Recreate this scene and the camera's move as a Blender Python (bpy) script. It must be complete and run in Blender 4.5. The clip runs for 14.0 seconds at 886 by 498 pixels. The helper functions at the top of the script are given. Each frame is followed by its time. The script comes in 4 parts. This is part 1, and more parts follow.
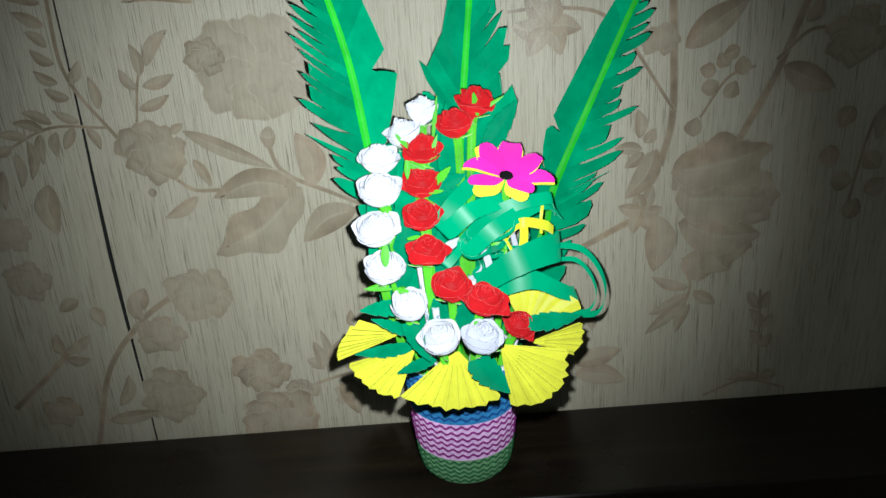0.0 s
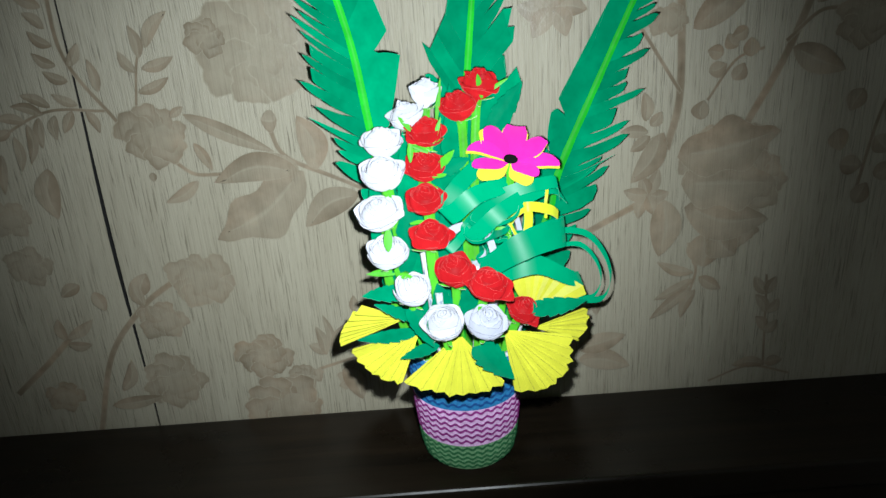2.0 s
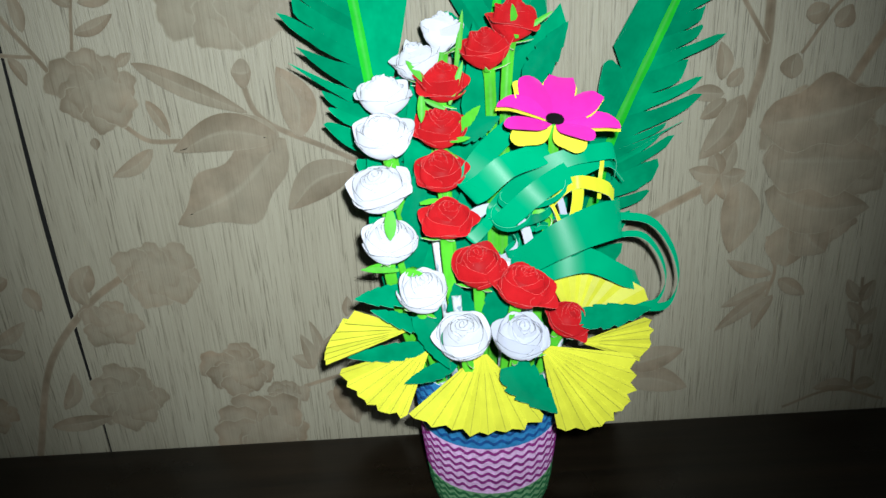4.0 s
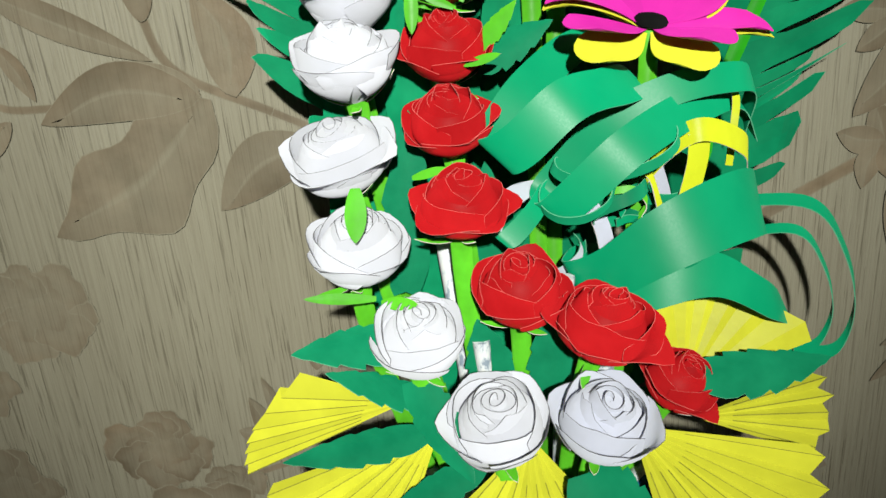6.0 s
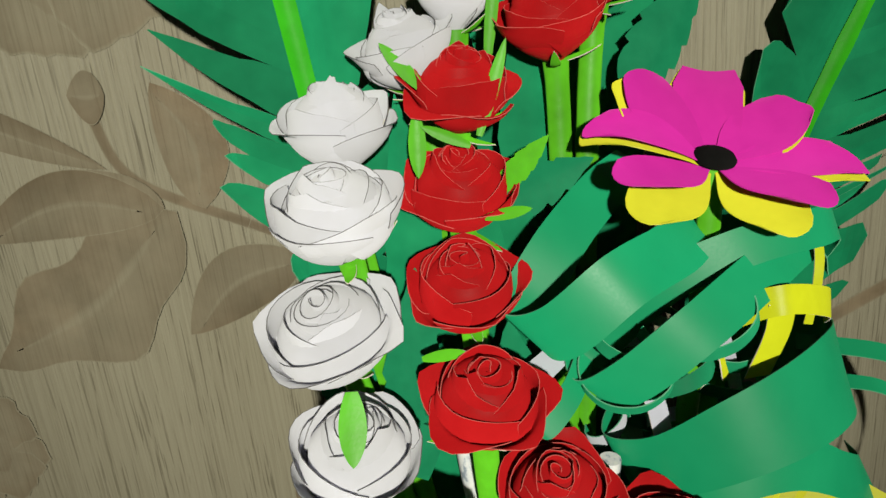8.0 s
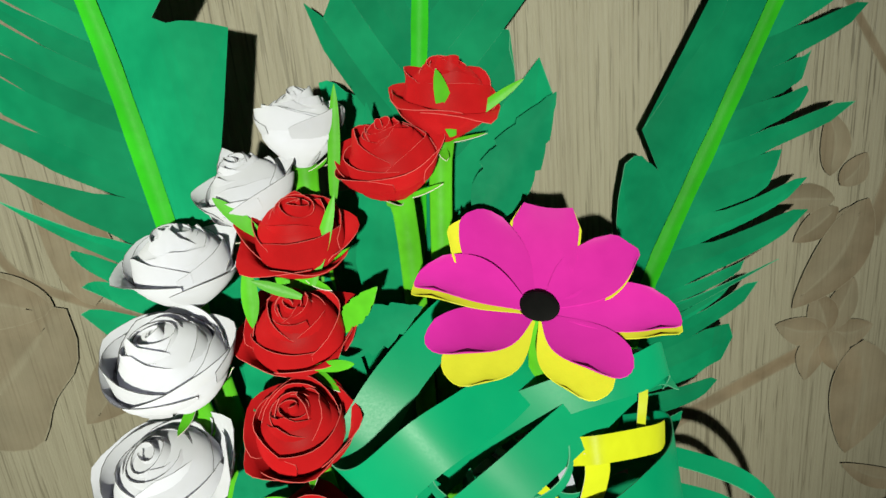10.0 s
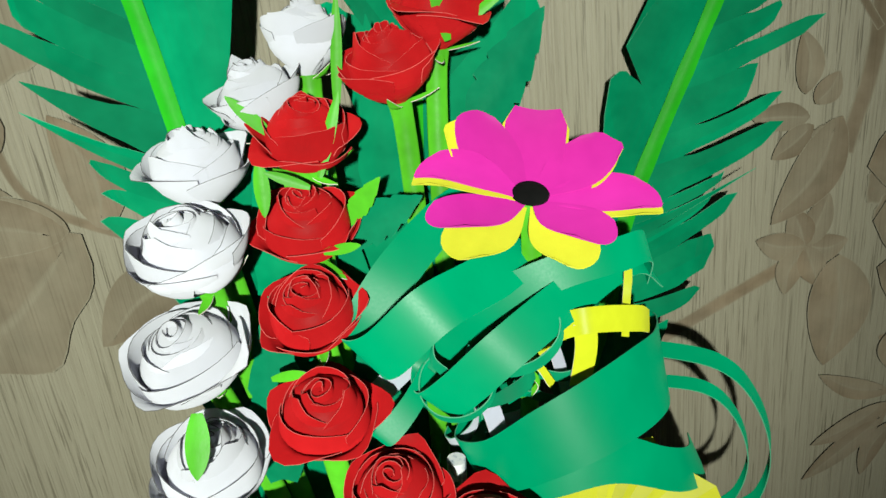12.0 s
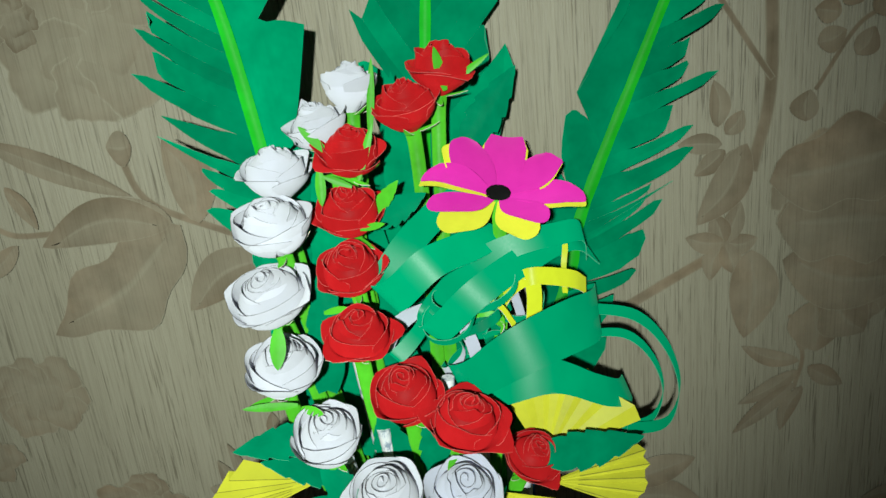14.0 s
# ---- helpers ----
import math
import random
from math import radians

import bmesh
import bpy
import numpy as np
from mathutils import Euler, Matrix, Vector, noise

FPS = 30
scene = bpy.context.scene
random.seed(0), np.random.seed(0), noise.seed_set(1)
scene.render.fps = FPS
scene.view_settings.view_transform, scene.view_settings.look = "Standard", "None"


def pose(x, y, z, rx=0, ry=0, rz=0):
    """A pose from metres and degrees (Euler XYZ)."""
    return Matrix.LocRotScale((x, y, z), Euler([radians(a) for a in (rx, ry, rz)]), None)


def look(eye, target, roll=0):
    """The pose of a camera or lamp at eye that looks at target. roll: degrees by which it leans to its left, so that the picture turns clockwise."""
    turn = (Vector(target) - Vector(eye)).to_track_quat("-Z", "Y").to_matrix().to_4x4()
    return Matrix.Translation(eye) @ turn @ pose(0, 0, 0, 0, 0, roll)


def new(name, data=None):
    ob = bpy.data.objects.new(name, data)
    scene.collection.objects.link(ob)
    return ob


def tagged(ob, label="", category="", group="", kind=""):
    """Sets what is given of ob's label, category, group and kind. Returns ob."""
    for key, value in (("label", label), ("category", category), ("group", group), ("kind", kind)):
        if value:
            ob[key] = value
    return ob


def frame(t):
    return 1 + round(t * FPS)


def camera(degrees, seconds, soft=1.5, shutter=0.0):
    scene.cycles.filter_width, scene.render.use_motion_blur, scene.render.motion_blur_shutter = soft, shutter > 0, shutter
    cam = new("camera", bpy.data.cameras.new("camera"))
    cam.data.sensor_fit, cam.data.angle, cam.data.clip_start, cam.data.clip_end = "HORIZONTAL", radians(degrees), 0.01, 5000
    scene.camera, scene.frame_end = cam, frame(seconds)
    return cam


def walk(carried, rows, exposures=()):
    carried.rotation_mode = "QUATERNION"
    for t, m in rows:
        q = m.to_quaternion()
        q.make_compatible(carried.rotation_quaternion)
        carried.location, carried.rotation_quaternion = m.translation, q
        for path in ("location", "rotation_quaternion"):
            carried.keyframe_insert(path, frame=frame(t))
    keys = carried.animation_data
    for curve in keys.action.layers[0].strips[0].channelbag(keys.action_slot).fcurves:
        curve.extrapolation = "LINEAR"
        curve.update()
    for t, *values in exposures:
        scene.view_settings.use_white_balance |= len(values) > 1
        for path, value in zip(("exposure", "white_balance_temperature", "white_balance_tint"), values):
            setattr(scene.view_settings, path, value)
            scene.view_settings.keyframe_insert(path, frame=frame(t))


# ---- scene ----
cam = camera(68.0, 14.0)
PATH = [
    (0, (0.049, 0.137, 0.442), (0.084, 2.027, -0.212), -3.6),
    (0.5, (0.047, 0.119, 0.447), (0.084, 2.007, -0.212), -3.5),
    (1, (0.046, 0.12, 0.446), (0.086, 2.01, -0.207), -3.4),
    (1.5, (0.045, 0.137, 0.441), (0.069, 2.024, -0.22), -3.6),
    (2, (0.048, 0.143, 0.439), (0.073, 2.018, -0.255), -3.7),
    (2.5, (0.047, 0.158, 0.431), (0.067, 2.032, -0.266), -3.5),
    (3, (0.045, 0.19, 0.415), (0.068, 2.061, -0.29), -3.2),
    (3.2, (0.043, 0.202, 0.412), (0.068, 2.07, -0.303), -3.0),
    (5.3, (0.039, 0.409, 0.323), (0.012, 2.297, -0.336), -4.0),
    (5.5, (0.041, 0.423, 0.318), (0.014, 2.311, -0.341), -4.2),
    (6, (0.042, 0.453, 0.31), (0.002, 2.357, -0.301), -4.9),
    (6.5, (0.039, 0.469, 0.307), (0.001, 2.376, -0.293), -5.1),
    (7, (0.037, 0.488, 0.311), (-0.007, 2.386, -0.32), -5.3),
    (7.5, (0.034, 0.506, 0.326), (-0.01, 2.404, -0.304), -5.5),
    (8, (0.037, 0.516, 0.348), (0.038, 2.429, -0.236), -5.5),
    (8.5, (0.043, 0.524, 0.367), (0.062, 2.44, -0.204), -5.1),
    (9, (0.054, 0.532, 0.381), (0.114, 2.443, -0.209), -4.4),
    (9.2, (0.061, 0.532, 0.391), (0.115, 2.445, -0.189), -4.6),
    (11.3, (0.112, 0.499, 0.372), (0.162, 2.388, -0.285), -7.0),
    (11.5, (0.103, 0.501, 0.366), (0.162, 2.393, -0.281), -7.4),
    (12, (0.084, 0.497, 0.366), (0.127, 2.388, -0.282), -6.3),
    (12.5, (0.071, 0.486, 0.364), (0.116, 2.376, -0.288), -5.0),
    (13, (0.071, 0.462, 0.368), (0.112, 2.349, -0.293), -4.5),
    (13.5, (0.081, 0.423, 0.374), (0.111, 2.321, -0.255), -4.7),
    (14, (0.092, 0.387, 0.378), (0.077, 2.305, -0.188), -6.0),
]
walk(cam, [(t, look(eye, target, roll)) for t, eye, target, roll in PATH],
     [(0.0, 0.02, 5700, 4), (3.2, 0.00, 5650, 3), (5.5, -0.26, 6200, 2), (6.5, -0.48, 6850, 3), (7.5, -0.82, 7150, 2), (9.0, -0.60, 7200, 1), (11.5, -0.36, 6350, -8), (12.5, -0.48, 6700, 1), (14.0, -0.54, 6150, -6)])

# ---- light: a small torch held close to the lens, in a dark closed room ----
world = bpy.data.worlds.new("night_room")
world.use_nodes = True
scene.world = world
world.node_tree.nodes["Background"].inputs[0].default_value = (0.6, 0.7, 0.65, 1)
world.node_tree.nodes["Background"].inputs[1].default_value = 0.01


def lamp(name, kind, place, energy, colour, size):
    data = bpy.data.lights.new(name, kind)
    data.energy, data.color = energy, colour
    data.shadow_soft_size = size
    ob = new(name, data)
    ob.location = place
    return ob


TORCH_AT = (0.058, 0.262, 0.412)
torch = lamp("torch_beam", "SPOT", TORCH_AT, 21.4, (1.0, 0.985, 0.93), 0.006)
torch.data.spot_size, torch.data.spot_blend = radians(84), 1.0
torch.matrix_basis = look(TORCH_AT, (0.020, 0.800, 0.304))
spill = lamp("torch_spill", "POINT", TORCH_AT, 1.9, (1.0, 0.985, 0.93), 0.006)

# ---- materials ----
def nodes_of(name):
    m = bpy.data.materials.new(name)
    m.use_nodes = True
    nt = m.node_tree
    return m, nt, nt.nodes["Principled BSDF"]


def link(nt, a, b):
    nt.links.new(a, b)


def coords(nt, scale, kind="Object"):
    tc = nt.nodes.new("ShaderNodeTexCoord")
    mp = nt.nodes.new("ShaderNodeMapping")
    mp.inputs["Scale"].default_value = scale
    link(nt, tc.outputs[kind], mp.inputs[0])
    return mp.outputs[0]


def noise_tex(nt, vec, scale, detail=4.0, rough=0.6):
    n = nt.nodes.new("ShaderNodeTexNoise")
    n.inputs["Scale"].default_value, n.inputs["Detail"].default_value = scale, detail
    n.inputs["Roughness"].default_value = rough
    link(nt, vec, n.inputs["Vector"])
    return n.outputs["Fac"]


def ramp(nt, fac, stops):
    r = nt.nodes.new("ShaderNodeValToRGB")
    while len(r.color_ramp.elements) < len(stops):
        r.color_ramp.elements.new(0.5)
    for e, (p, c) in zip(r.color_ramp.elements, stops):
        e.position, e.color = p, (*c, 1)
    link(nt, fac, r.inputs[0])
    return r.outputs["Color"]


def mix(nt, fac, a, b, kind="MIX"):
    m = nt.nodes.new("ShaderNodeMix")
    m.data_type, m.blend_type = "RGBA", kind
    for sock, v in ((m.inputs[0], fac), (m.inputs[6], a), (m.inputs[7], b)):
        if isinstance(v, (int, float)):
            sock.default_value = v
        elif isinstance(v, tuple):
            sock.default_value = (*v, 1)
        else:
            link(nt, v, sock)
    return m.outputs[2]


def bump(nt, bsdf, height, strength, distance):
    b = nt.nodes.new("ShaderNodeBump")
    b.inputs["Strength"].default_value, b.inputs["Distance"].default_value = strength, distance
    link(nt, height, b.inputs["Height"])
    link(nt, b.outputs[0], bsdf.inputs["Normal"])


def paper(name, colour, rough=0.5, spread=0.16, spec=0.4, mottle=60.0, piece=(0.9, 1.08), glow=0.22, creased=0.25):
    """Coloured craft paper: mottled dye, fibre grain, slight creases, a little difference from piece to piece."""
    m, nt, b = nodes_of(name)
    v = coords(nt, (1, 1, 1))
    big = noise_tex(nt, v, mottle, 3)
    fine = noise_tex(nt, v, 1400, 2)
    dark = tuple(c * (1 - spread) for c in colour)
    light = tuple(min(1.0, c * (1 + spread * 0.6) + 0.004) for c in colour)
    c1 = ramp(nt, big, [(0.3, dark), (0.7, light)])
    info = nt.nodes.new("ShaderNodeObjectInfo")
    hs = nt.nodes.new("ShaderNodeHueSaturation")
    mr = nt.nodes.new("ShaderNodeMapRange")
    mr.inputs["To Min"].default_value, mr.inputs["To Max"].default_value = piece
    link(nt, info.outputs["Random"], mr.inputs[0])
    link(nt, mr.outputs[0], hs.inputs["Value"])
    link(nt, c1, hs.inputs["Color"])
    link(nt, hs.outputs[0], b.inputs["Base Color"])
    rr = ramp(nt, fine, [(0.3, (rough - 0.03,) * 3), (0.7, (rough + 0.03,) * 3)])
    link(nt, rr, b.inputs["Roughness"])
    b.inputs["Specular IOR Level"].default_value = spec
    b.inputs["Diffuse Roughness"].default_value = 1.0
    crease = noise_tex(nt, v, 110, 5, 0.65)
    bump(nt, b, crease, creased, 0.0012)
    through_paper = nt.nodes.new("ShaderNodeBsdfTranslucent")
    link(nt, hs.outputs[0], through_paper.inputs["Color"])
    both = nt.nodes.new("ShaderNodeMixShader")
    both.inputs[0].default_value = glow
    link(nt, b.outputs[0], both.inputs[1])
    link(nt, through_paper.outputs[0], both.inputs[2])
    link(nt, both.outputs[0], nt.nodes["Material Output"].inputs["Surface"])
    return m


GREEN = paper("green_paper", (0.010, 0.285, 0.128), 0.65, 0.20, 0.05, 45, (0.80, 1.12), creased=0.10)
GREEN_GLOSS = paper("green_ribbon_paper", (0.007, 0.310, 0.140), 0.46, 0.08, 0.36, 30, creased=0.03)
LEAF_GREEN = paper("leaf_green_paper", (0.010, 0.235, 0.110), 0.55, 0.18, 0.10)
LIME = paper("lime_paper", (0.110, 0.480, 0.020), 0.5, 0.25)
RIB_GREEN = paper("bright_green_paper", (0.042, 0.470, 0.018), 0.55, 0.15, 0.2)
YELLOW = paper("yellow_paper", (0.630, 0.625, 0.040), 0.55, 0.08)
YELLOW_GREEN = paper("yellow_green_paper", (0.560, 0.600, 0.020), 0.5, 0.1)
RED = paper("red_paper", (0.540, 0.011, 0.016), 0.55, 0.10, 0.12, glow=0.42, creased=0.15)
WHITE = paper("white_paper", (0.735, 0.735, 0.800), 0.6, 0.03, 0.3, glow=0.46, creased=0.12)
WHITE_COOL = paper("bluish_white_paper", (0.665, 0.675, 0.775), 0.6, 0.05, 0.3, glow=0.46, creased=0.12)
MAGENTA = paper("magenta_paper", (0.580, 0.020, 0.350), 0.55, 0.06, 0.25, creased=0.1)
# dark grey cut edge that outlines the white petals
GREY_EDGE = paper("dark_grey_edge", (0.100, 0.097, 0.104), 0.7, 0.2)
CORE = paper("pale_paper_edge", (0.620, 0.560, 0.520), 0.7, 0.1)
GREEN_EDGE = paper("pale_green_edge", (0.110, 0.380, 0.230), 0.7, 0.1)
RED_EDGE = paper("pink_paper_edge", (0.560, 0.110, 0.100), 0.7, 0.1)
FOLD = paper("dark_fold_shade", (0.300, 0.290, 0.030), 0.8, 0.3)
BLACK = paper("black_felt", (0.004, 0.004, 0.004), 0.95, 0.3, 0.1)


def newsprint():
    """Rolled printed paper, white with faint blue and grey print."""
    m, nt, b = nodes_of("printed_scrap_paper")
    v = coords(nt, (1, 1, 0.5))
    n = noise_tex(nt, v, 260, 5, 0.7)
    c = ramp(nt, n, [(0.40, (0.25, 0.30, 0.38)), (0.47, (0.62, 0.65, 0.70)), (0.60, (0.75, 0.75, 0.76))])
    link(nt, c, b.inputs["Base Color"])
    b.inputs["Roughness"].default_value = 0.55
    return m


PRINTED = newsprint()


def plywood(name, ink):
    """Pale veneer with fine upright pores; ink lays the printed motif's brown over it, fading to its outline."""
    m, nt, b = nodes_of(name)
    v = coords(nt, (1, 1, 1))
    broad = noise_tex(nt, coords(nt, (22, 22, 3)), 1.0, 3)
    grain = noise_tex(nt, coords(nt, (800, 800, 11)), 1.0, 5, 0.7)
    pores = noise_tex(nt, coords(nt, (1000, 1000, 26)), 1.0, 2, 0.5)
    patch = noise_tex(nt, coords(nt, (30, 30, 12)), 1.0, 2)
    base = ramp(nt, broad, [(0.3, (0.274, 0.248, 0.184)), (0.7, (0.328, 0.302, 0.230))])
    base = mix(nt, 0.36, base, ramp(nt, grain, [(0.34, (0.164, 0.138, 0.094)), (0.50, (0.306, 0.280, 0.210)), (0.66, (0.362, 0.336, 0.258))]))
    slit = ramp(nt, pores, [(0.345, (0.20, 0.17, 0.12)), (0.400, (1, 1, 1))])
    slit = mix(nt, ramp(nt, patch, [(0.38, (0.5, 0.5, 0.5)), (0.62, (1.0, 1.0, 1.0))]), (1.0, 1.0, 1.0), slit)
    base = mix(nt, 0.25 if ink else 0.58, base, slit, "MULTIPLY")
    if ink:
        at = nt.nodes.new("ShaderNodeVertexColor")
        at.layer_name = "ink"
        wash = noise_tex(nt, v, 42, 4, 0.6)
        brown = ramp(nt, wash, [(0.30, (0.142, 0.105, 0.067)), (0.52, (0.205, 0.157, 0.106)), (0.75, (0.265, 0.212, 0.150))])
        tone = ramp(nt, noise_tex(nt, v, 17, 3, 0.55), [(0.34, (0.72, 0.70, 0.66)), (0.50, (1.0, 1.0, 1.0)), (0.66, (1.22, 1.18, 1.14))])
        brown = mix(nt, 1.0, brown, tone, "MULTIPLY")
        brown = mix(nt, 0.10, brown, slit, "MULTIPLY")
        base = mix(nt, at.outputs["Color"], base, brown)
        b.inputs["Roughness"].default_value = 0.33
    else:
        b.inputs["Roughness"].default_value = 0.48
    link(nt, base, b.inputs["Base Color"])
    b.inputs["Specular IOR Level"].default_value = 0.35
    b.inputs["Diffuse Roughness"].default_value = 1.0
    add = nt.nodes.new("ShaderNodeMath")
    add.operation = "ADD"
    link(nt, grain, add.inputs[0])
    link(nt, pores, add.inputs[1])
    bump(nt, b, noise_tex(nt, v, 150, 5, 0.65) if ink else add.outputs[0], 0.45 if ink else 1.0, 0.0008)
    return m


VENEER = plywood("pale_plywood", False)
INK = plywood("brown_printed_plywood", True)


def dark_wood():
    m, nt, b = nodes_of("dark_varnished_wood")
    g = noise_tex(nt, coords(nt, (3, 60, 60)), 1.0, 5, 0.65)
    s = noise_tex(nt, coords(nt, (1, 1, 1)), 9.0, 4)
    c = ramp(nt, g, [(0.3, (0.008, 0.0062, 0.004)), (0.7, (0.024, 0.016, 0.009))])
    link(nt, mix(nt, 0.5, c, ramp(nt, s, [(0.3, (0.4, 0.4, 0.4)), (0.7, (1, 1, 1))]), "MULTIPLY"), b.inputs["Base Color"])
    link(nt, ramp(nt, s, [(0.3, (0.22,) * 3), (0.7, (0.42,) * 3)]), b.inputs["Roughness"])
    bump(nt, b, g, 0.2, 0.001)
    return m


DARK_WOOD = dark_wood()


def plain(name, colour, rough):
    m, nt, b = nodes_of(name)
    n = noise_tex(nt, coords(nt, (1, 1, 1)), 6.0, 5)
    link(nt, ramp(nt, n, [(0.3, tuple(c * 0.85 for c in colour)), (0.7, colour)]), b.inputs["Base Color"])
    b.inputs["Roughness"].default_value = rough
    return m


ROOM_PAINT = plain("room_paint", (0.72, 0.74, 0.70), 0.8)
FLOOR_MAT = plain("floor_cement", (0.16, 0.14, 0.12), 0.7)
GAP_DARK = plain("gap_dark", (0.012, 0.011, 0.010), 0.9)
POT_BLUE = paper("blue_crepe", (0.040, 0.200, 0.440), 0.7, 0.25, 0.2, 300)
POT_BLUE_DARK = paper("deep_blue_crepe", (0.014, 0.075, 0.250), 0.7, 0.25, 0.2, 300)
POT_PINK = paper("lilac_crepe", (0.620, 0.410, 0.640), 0.7, 0.25, 0.2, 300)
POT_PURPLE = paper("purple_crepe", (0.230, 0.024, 0.190), 0.7, 0.25, 0.2, 300)
POT_MINT = paper("light_green_crepe", (0.170, 0.330, 0.160), 0.7, 0.25, 0.2, 300)
POT_GREEN = paper("dark_green_crepe", (0.030, 0.135, 0.050), 0.7, 0.25, 0.2, 300)


# ---- mesh building ----
class Shape:
    """Collects faces for one mesh."""

    def __init__(self):
        self.v, self.f, self.m, self.s = [], [], [], []

    def face(self, idx, mat=0, smooth=True):
        self.f.append(tuple(idx)), self.m.append(mat), self.s.append(smooth)

    def grid(self, pts, mat=0, smooth=True, wrap=False, flip=False):
        rows, cols = len(pts), len(pts[0])
        k = len(self.v)
        for row in pts:
            self.v.extend(tuple(p) for p in row)
        for i in range(rows - 1):
            for j in range(cols if wrap else cols - 1):
                j2 = (j + 1) % cols
                q = (k + i * cols + j, k + i * cols + j2, k + (i + 1) * cols + j2, k + (i + 1) * cols + j)
                self.face(q[::-1] if flip else q, mat, smooth)

    def sheet(self, pts, thick=0.0003, smooth=True):
        """A sheet of paper through a grid of points: material 0 on top, 1 beneath, 2 on the cut edge."""
        a = np.array([[tuple(p) for p in row] for row in pts])
        du, dv = np.gradient(a, axis=0), np.gradient(a, axis=1)
        n = np.cross(dv, du)
        ln = np.linalg.norm(n, axis=2, keepdims=True)
        n = np.where(ln > 1e-14, n / np.maximum(ln, 1e-14), 0)
        up, low = a + n * thick / 2, a - n * thick / 2
        self.grid(up, 0, smooth, flip=True)
        self.grid(low, 1, smooth)
        for e in ((up[0], low[0]), (low[-1], up[-1]), (low[:, 0], up[:, 0]), (up[:, -1], low[:, -1])):
            self.grid([e[0], e[1]], 2, False, flip=True)

    def tube(self, pts, radii, sides=10, mat=0):
        pts = [Vector(p) for p in pts]
        rings, side = [], None
        for i, p in enumerate(pts):
            d = (pts[min(i + 1, len(pts) - 1)] - pts[max(i - 1, 0)]).normalized()
            side = d.orthogonal().normalized() if side is None else (side - d * side.dot(d)).normalized()
            other = d.cross(side)
            r = radii[i] if hasattr(radii, "__len__") else radii
            rings.append([p + (side * math.cos(a) + other * math.sin(a)) * r for a in (2 * math.pi * j / sides for j in range(sides))])
        self.grid(rings, mat, True, wrap=True)
        for ring, turn in ((rings[0], -1), (rings[-1], 1)):
            k = len(self.v)
            self.v.extend(tuple(p) for p in ring)
            self.face([k + j for j in range(sides)][::turn], mat, False)

    def lathe(self, profile, sides=64, mat=0, centre=(0, 0)):
        self.grid([[(centre[0] + r * math.cos(a), centre[1] + r * math.sin(a), z) for a in (2 * math.pi * j / sides for j in range(sides))]
                   for r, z in profile], mat, True, wrap=True)

    def box(self, lo, hi, mat=0):
        k = len(self.v)
        self.v.extend((x, y, z) for x in (lo[0], hi[0]) for y in (lo[1], hi[1]) for z in (lo[2], hi[2]))
        for q in ((0, 1, 3, 2), (4, 6, 7, 5), (0, 4, 5, 1), (2, 3, 7, 6), (0, 2, 6, 4), (1, 5, 7, 3)):
            self.face([k + i for i in q], mat, False)

    def mesh(self, name, mats):
        me = bpy.data.meshes.new(name)
        me.from_pydata(self.v, [], self.f)
        for m in mats:
            me.materials.append(m)
        me.polygons.foreach_set("material_index", self.m)
        me.polygons.foreach_set("use_smooth", self.s)
        me.update()
        return me


def part(name, shape, mats, parent=None, label="", bevel=0.0):
    ob = new(name, shape.mesh(name, mats if isinstance(mats, (list, tuple)) else [mats]))
    if parent is not None:
        ob.parent = parent
    if bevel:
        b = ob.modifiers.new("bevel", "BEVEL")
        b.width, b.segments, b.limit_method = bevel, 3, "ANGLE"
    if label:
        ob["label"] = label
    return ob


def thing(name, place, label, category, group="", turn=None):
    ob = new(name)
    ob.empty_display_size = 0.01
    ob.matrix_basis = Matrix.Translation(place) @ (turn.to_4x4() if turn is not None else Matrix())
    return tagged(ob, label, category, group)


def spline(rows, n):
    """Catmull-Rom through rows of numbers, n steps a stretch."""
    a = np.array(rows, float)
    a = np.vstack([2 * a[0] - a[1], a, 2 * a[-1] - a[-2]])
    out = []
    for i in range(1, len(a) - 2):
        for k in range(n + (1 if i == len(a) - 3 else 0)):
            t = k / n
            p0, p1, p2, p3 = a[i - 1:i + 3]
            out.append(0.5 * (2 * p1 + (p2 - p0) * t + (2 * p0 - 5 * p1 + 4 * p2 - p3) * t * t + (3 * p1 - p0 - 3 * p2 + p3) * t ** 3))
    return np.array(out)


def interp(x, xs, ys):
    return float(np.interp(x, xs, ys))


# ---- the setting ----
WALL_Y, SEAM = 0.8085, -0.2885
X0, X1, Y0, Z0, Z1 = -1.0, 1.15, -0.9, -0.75, 1.35


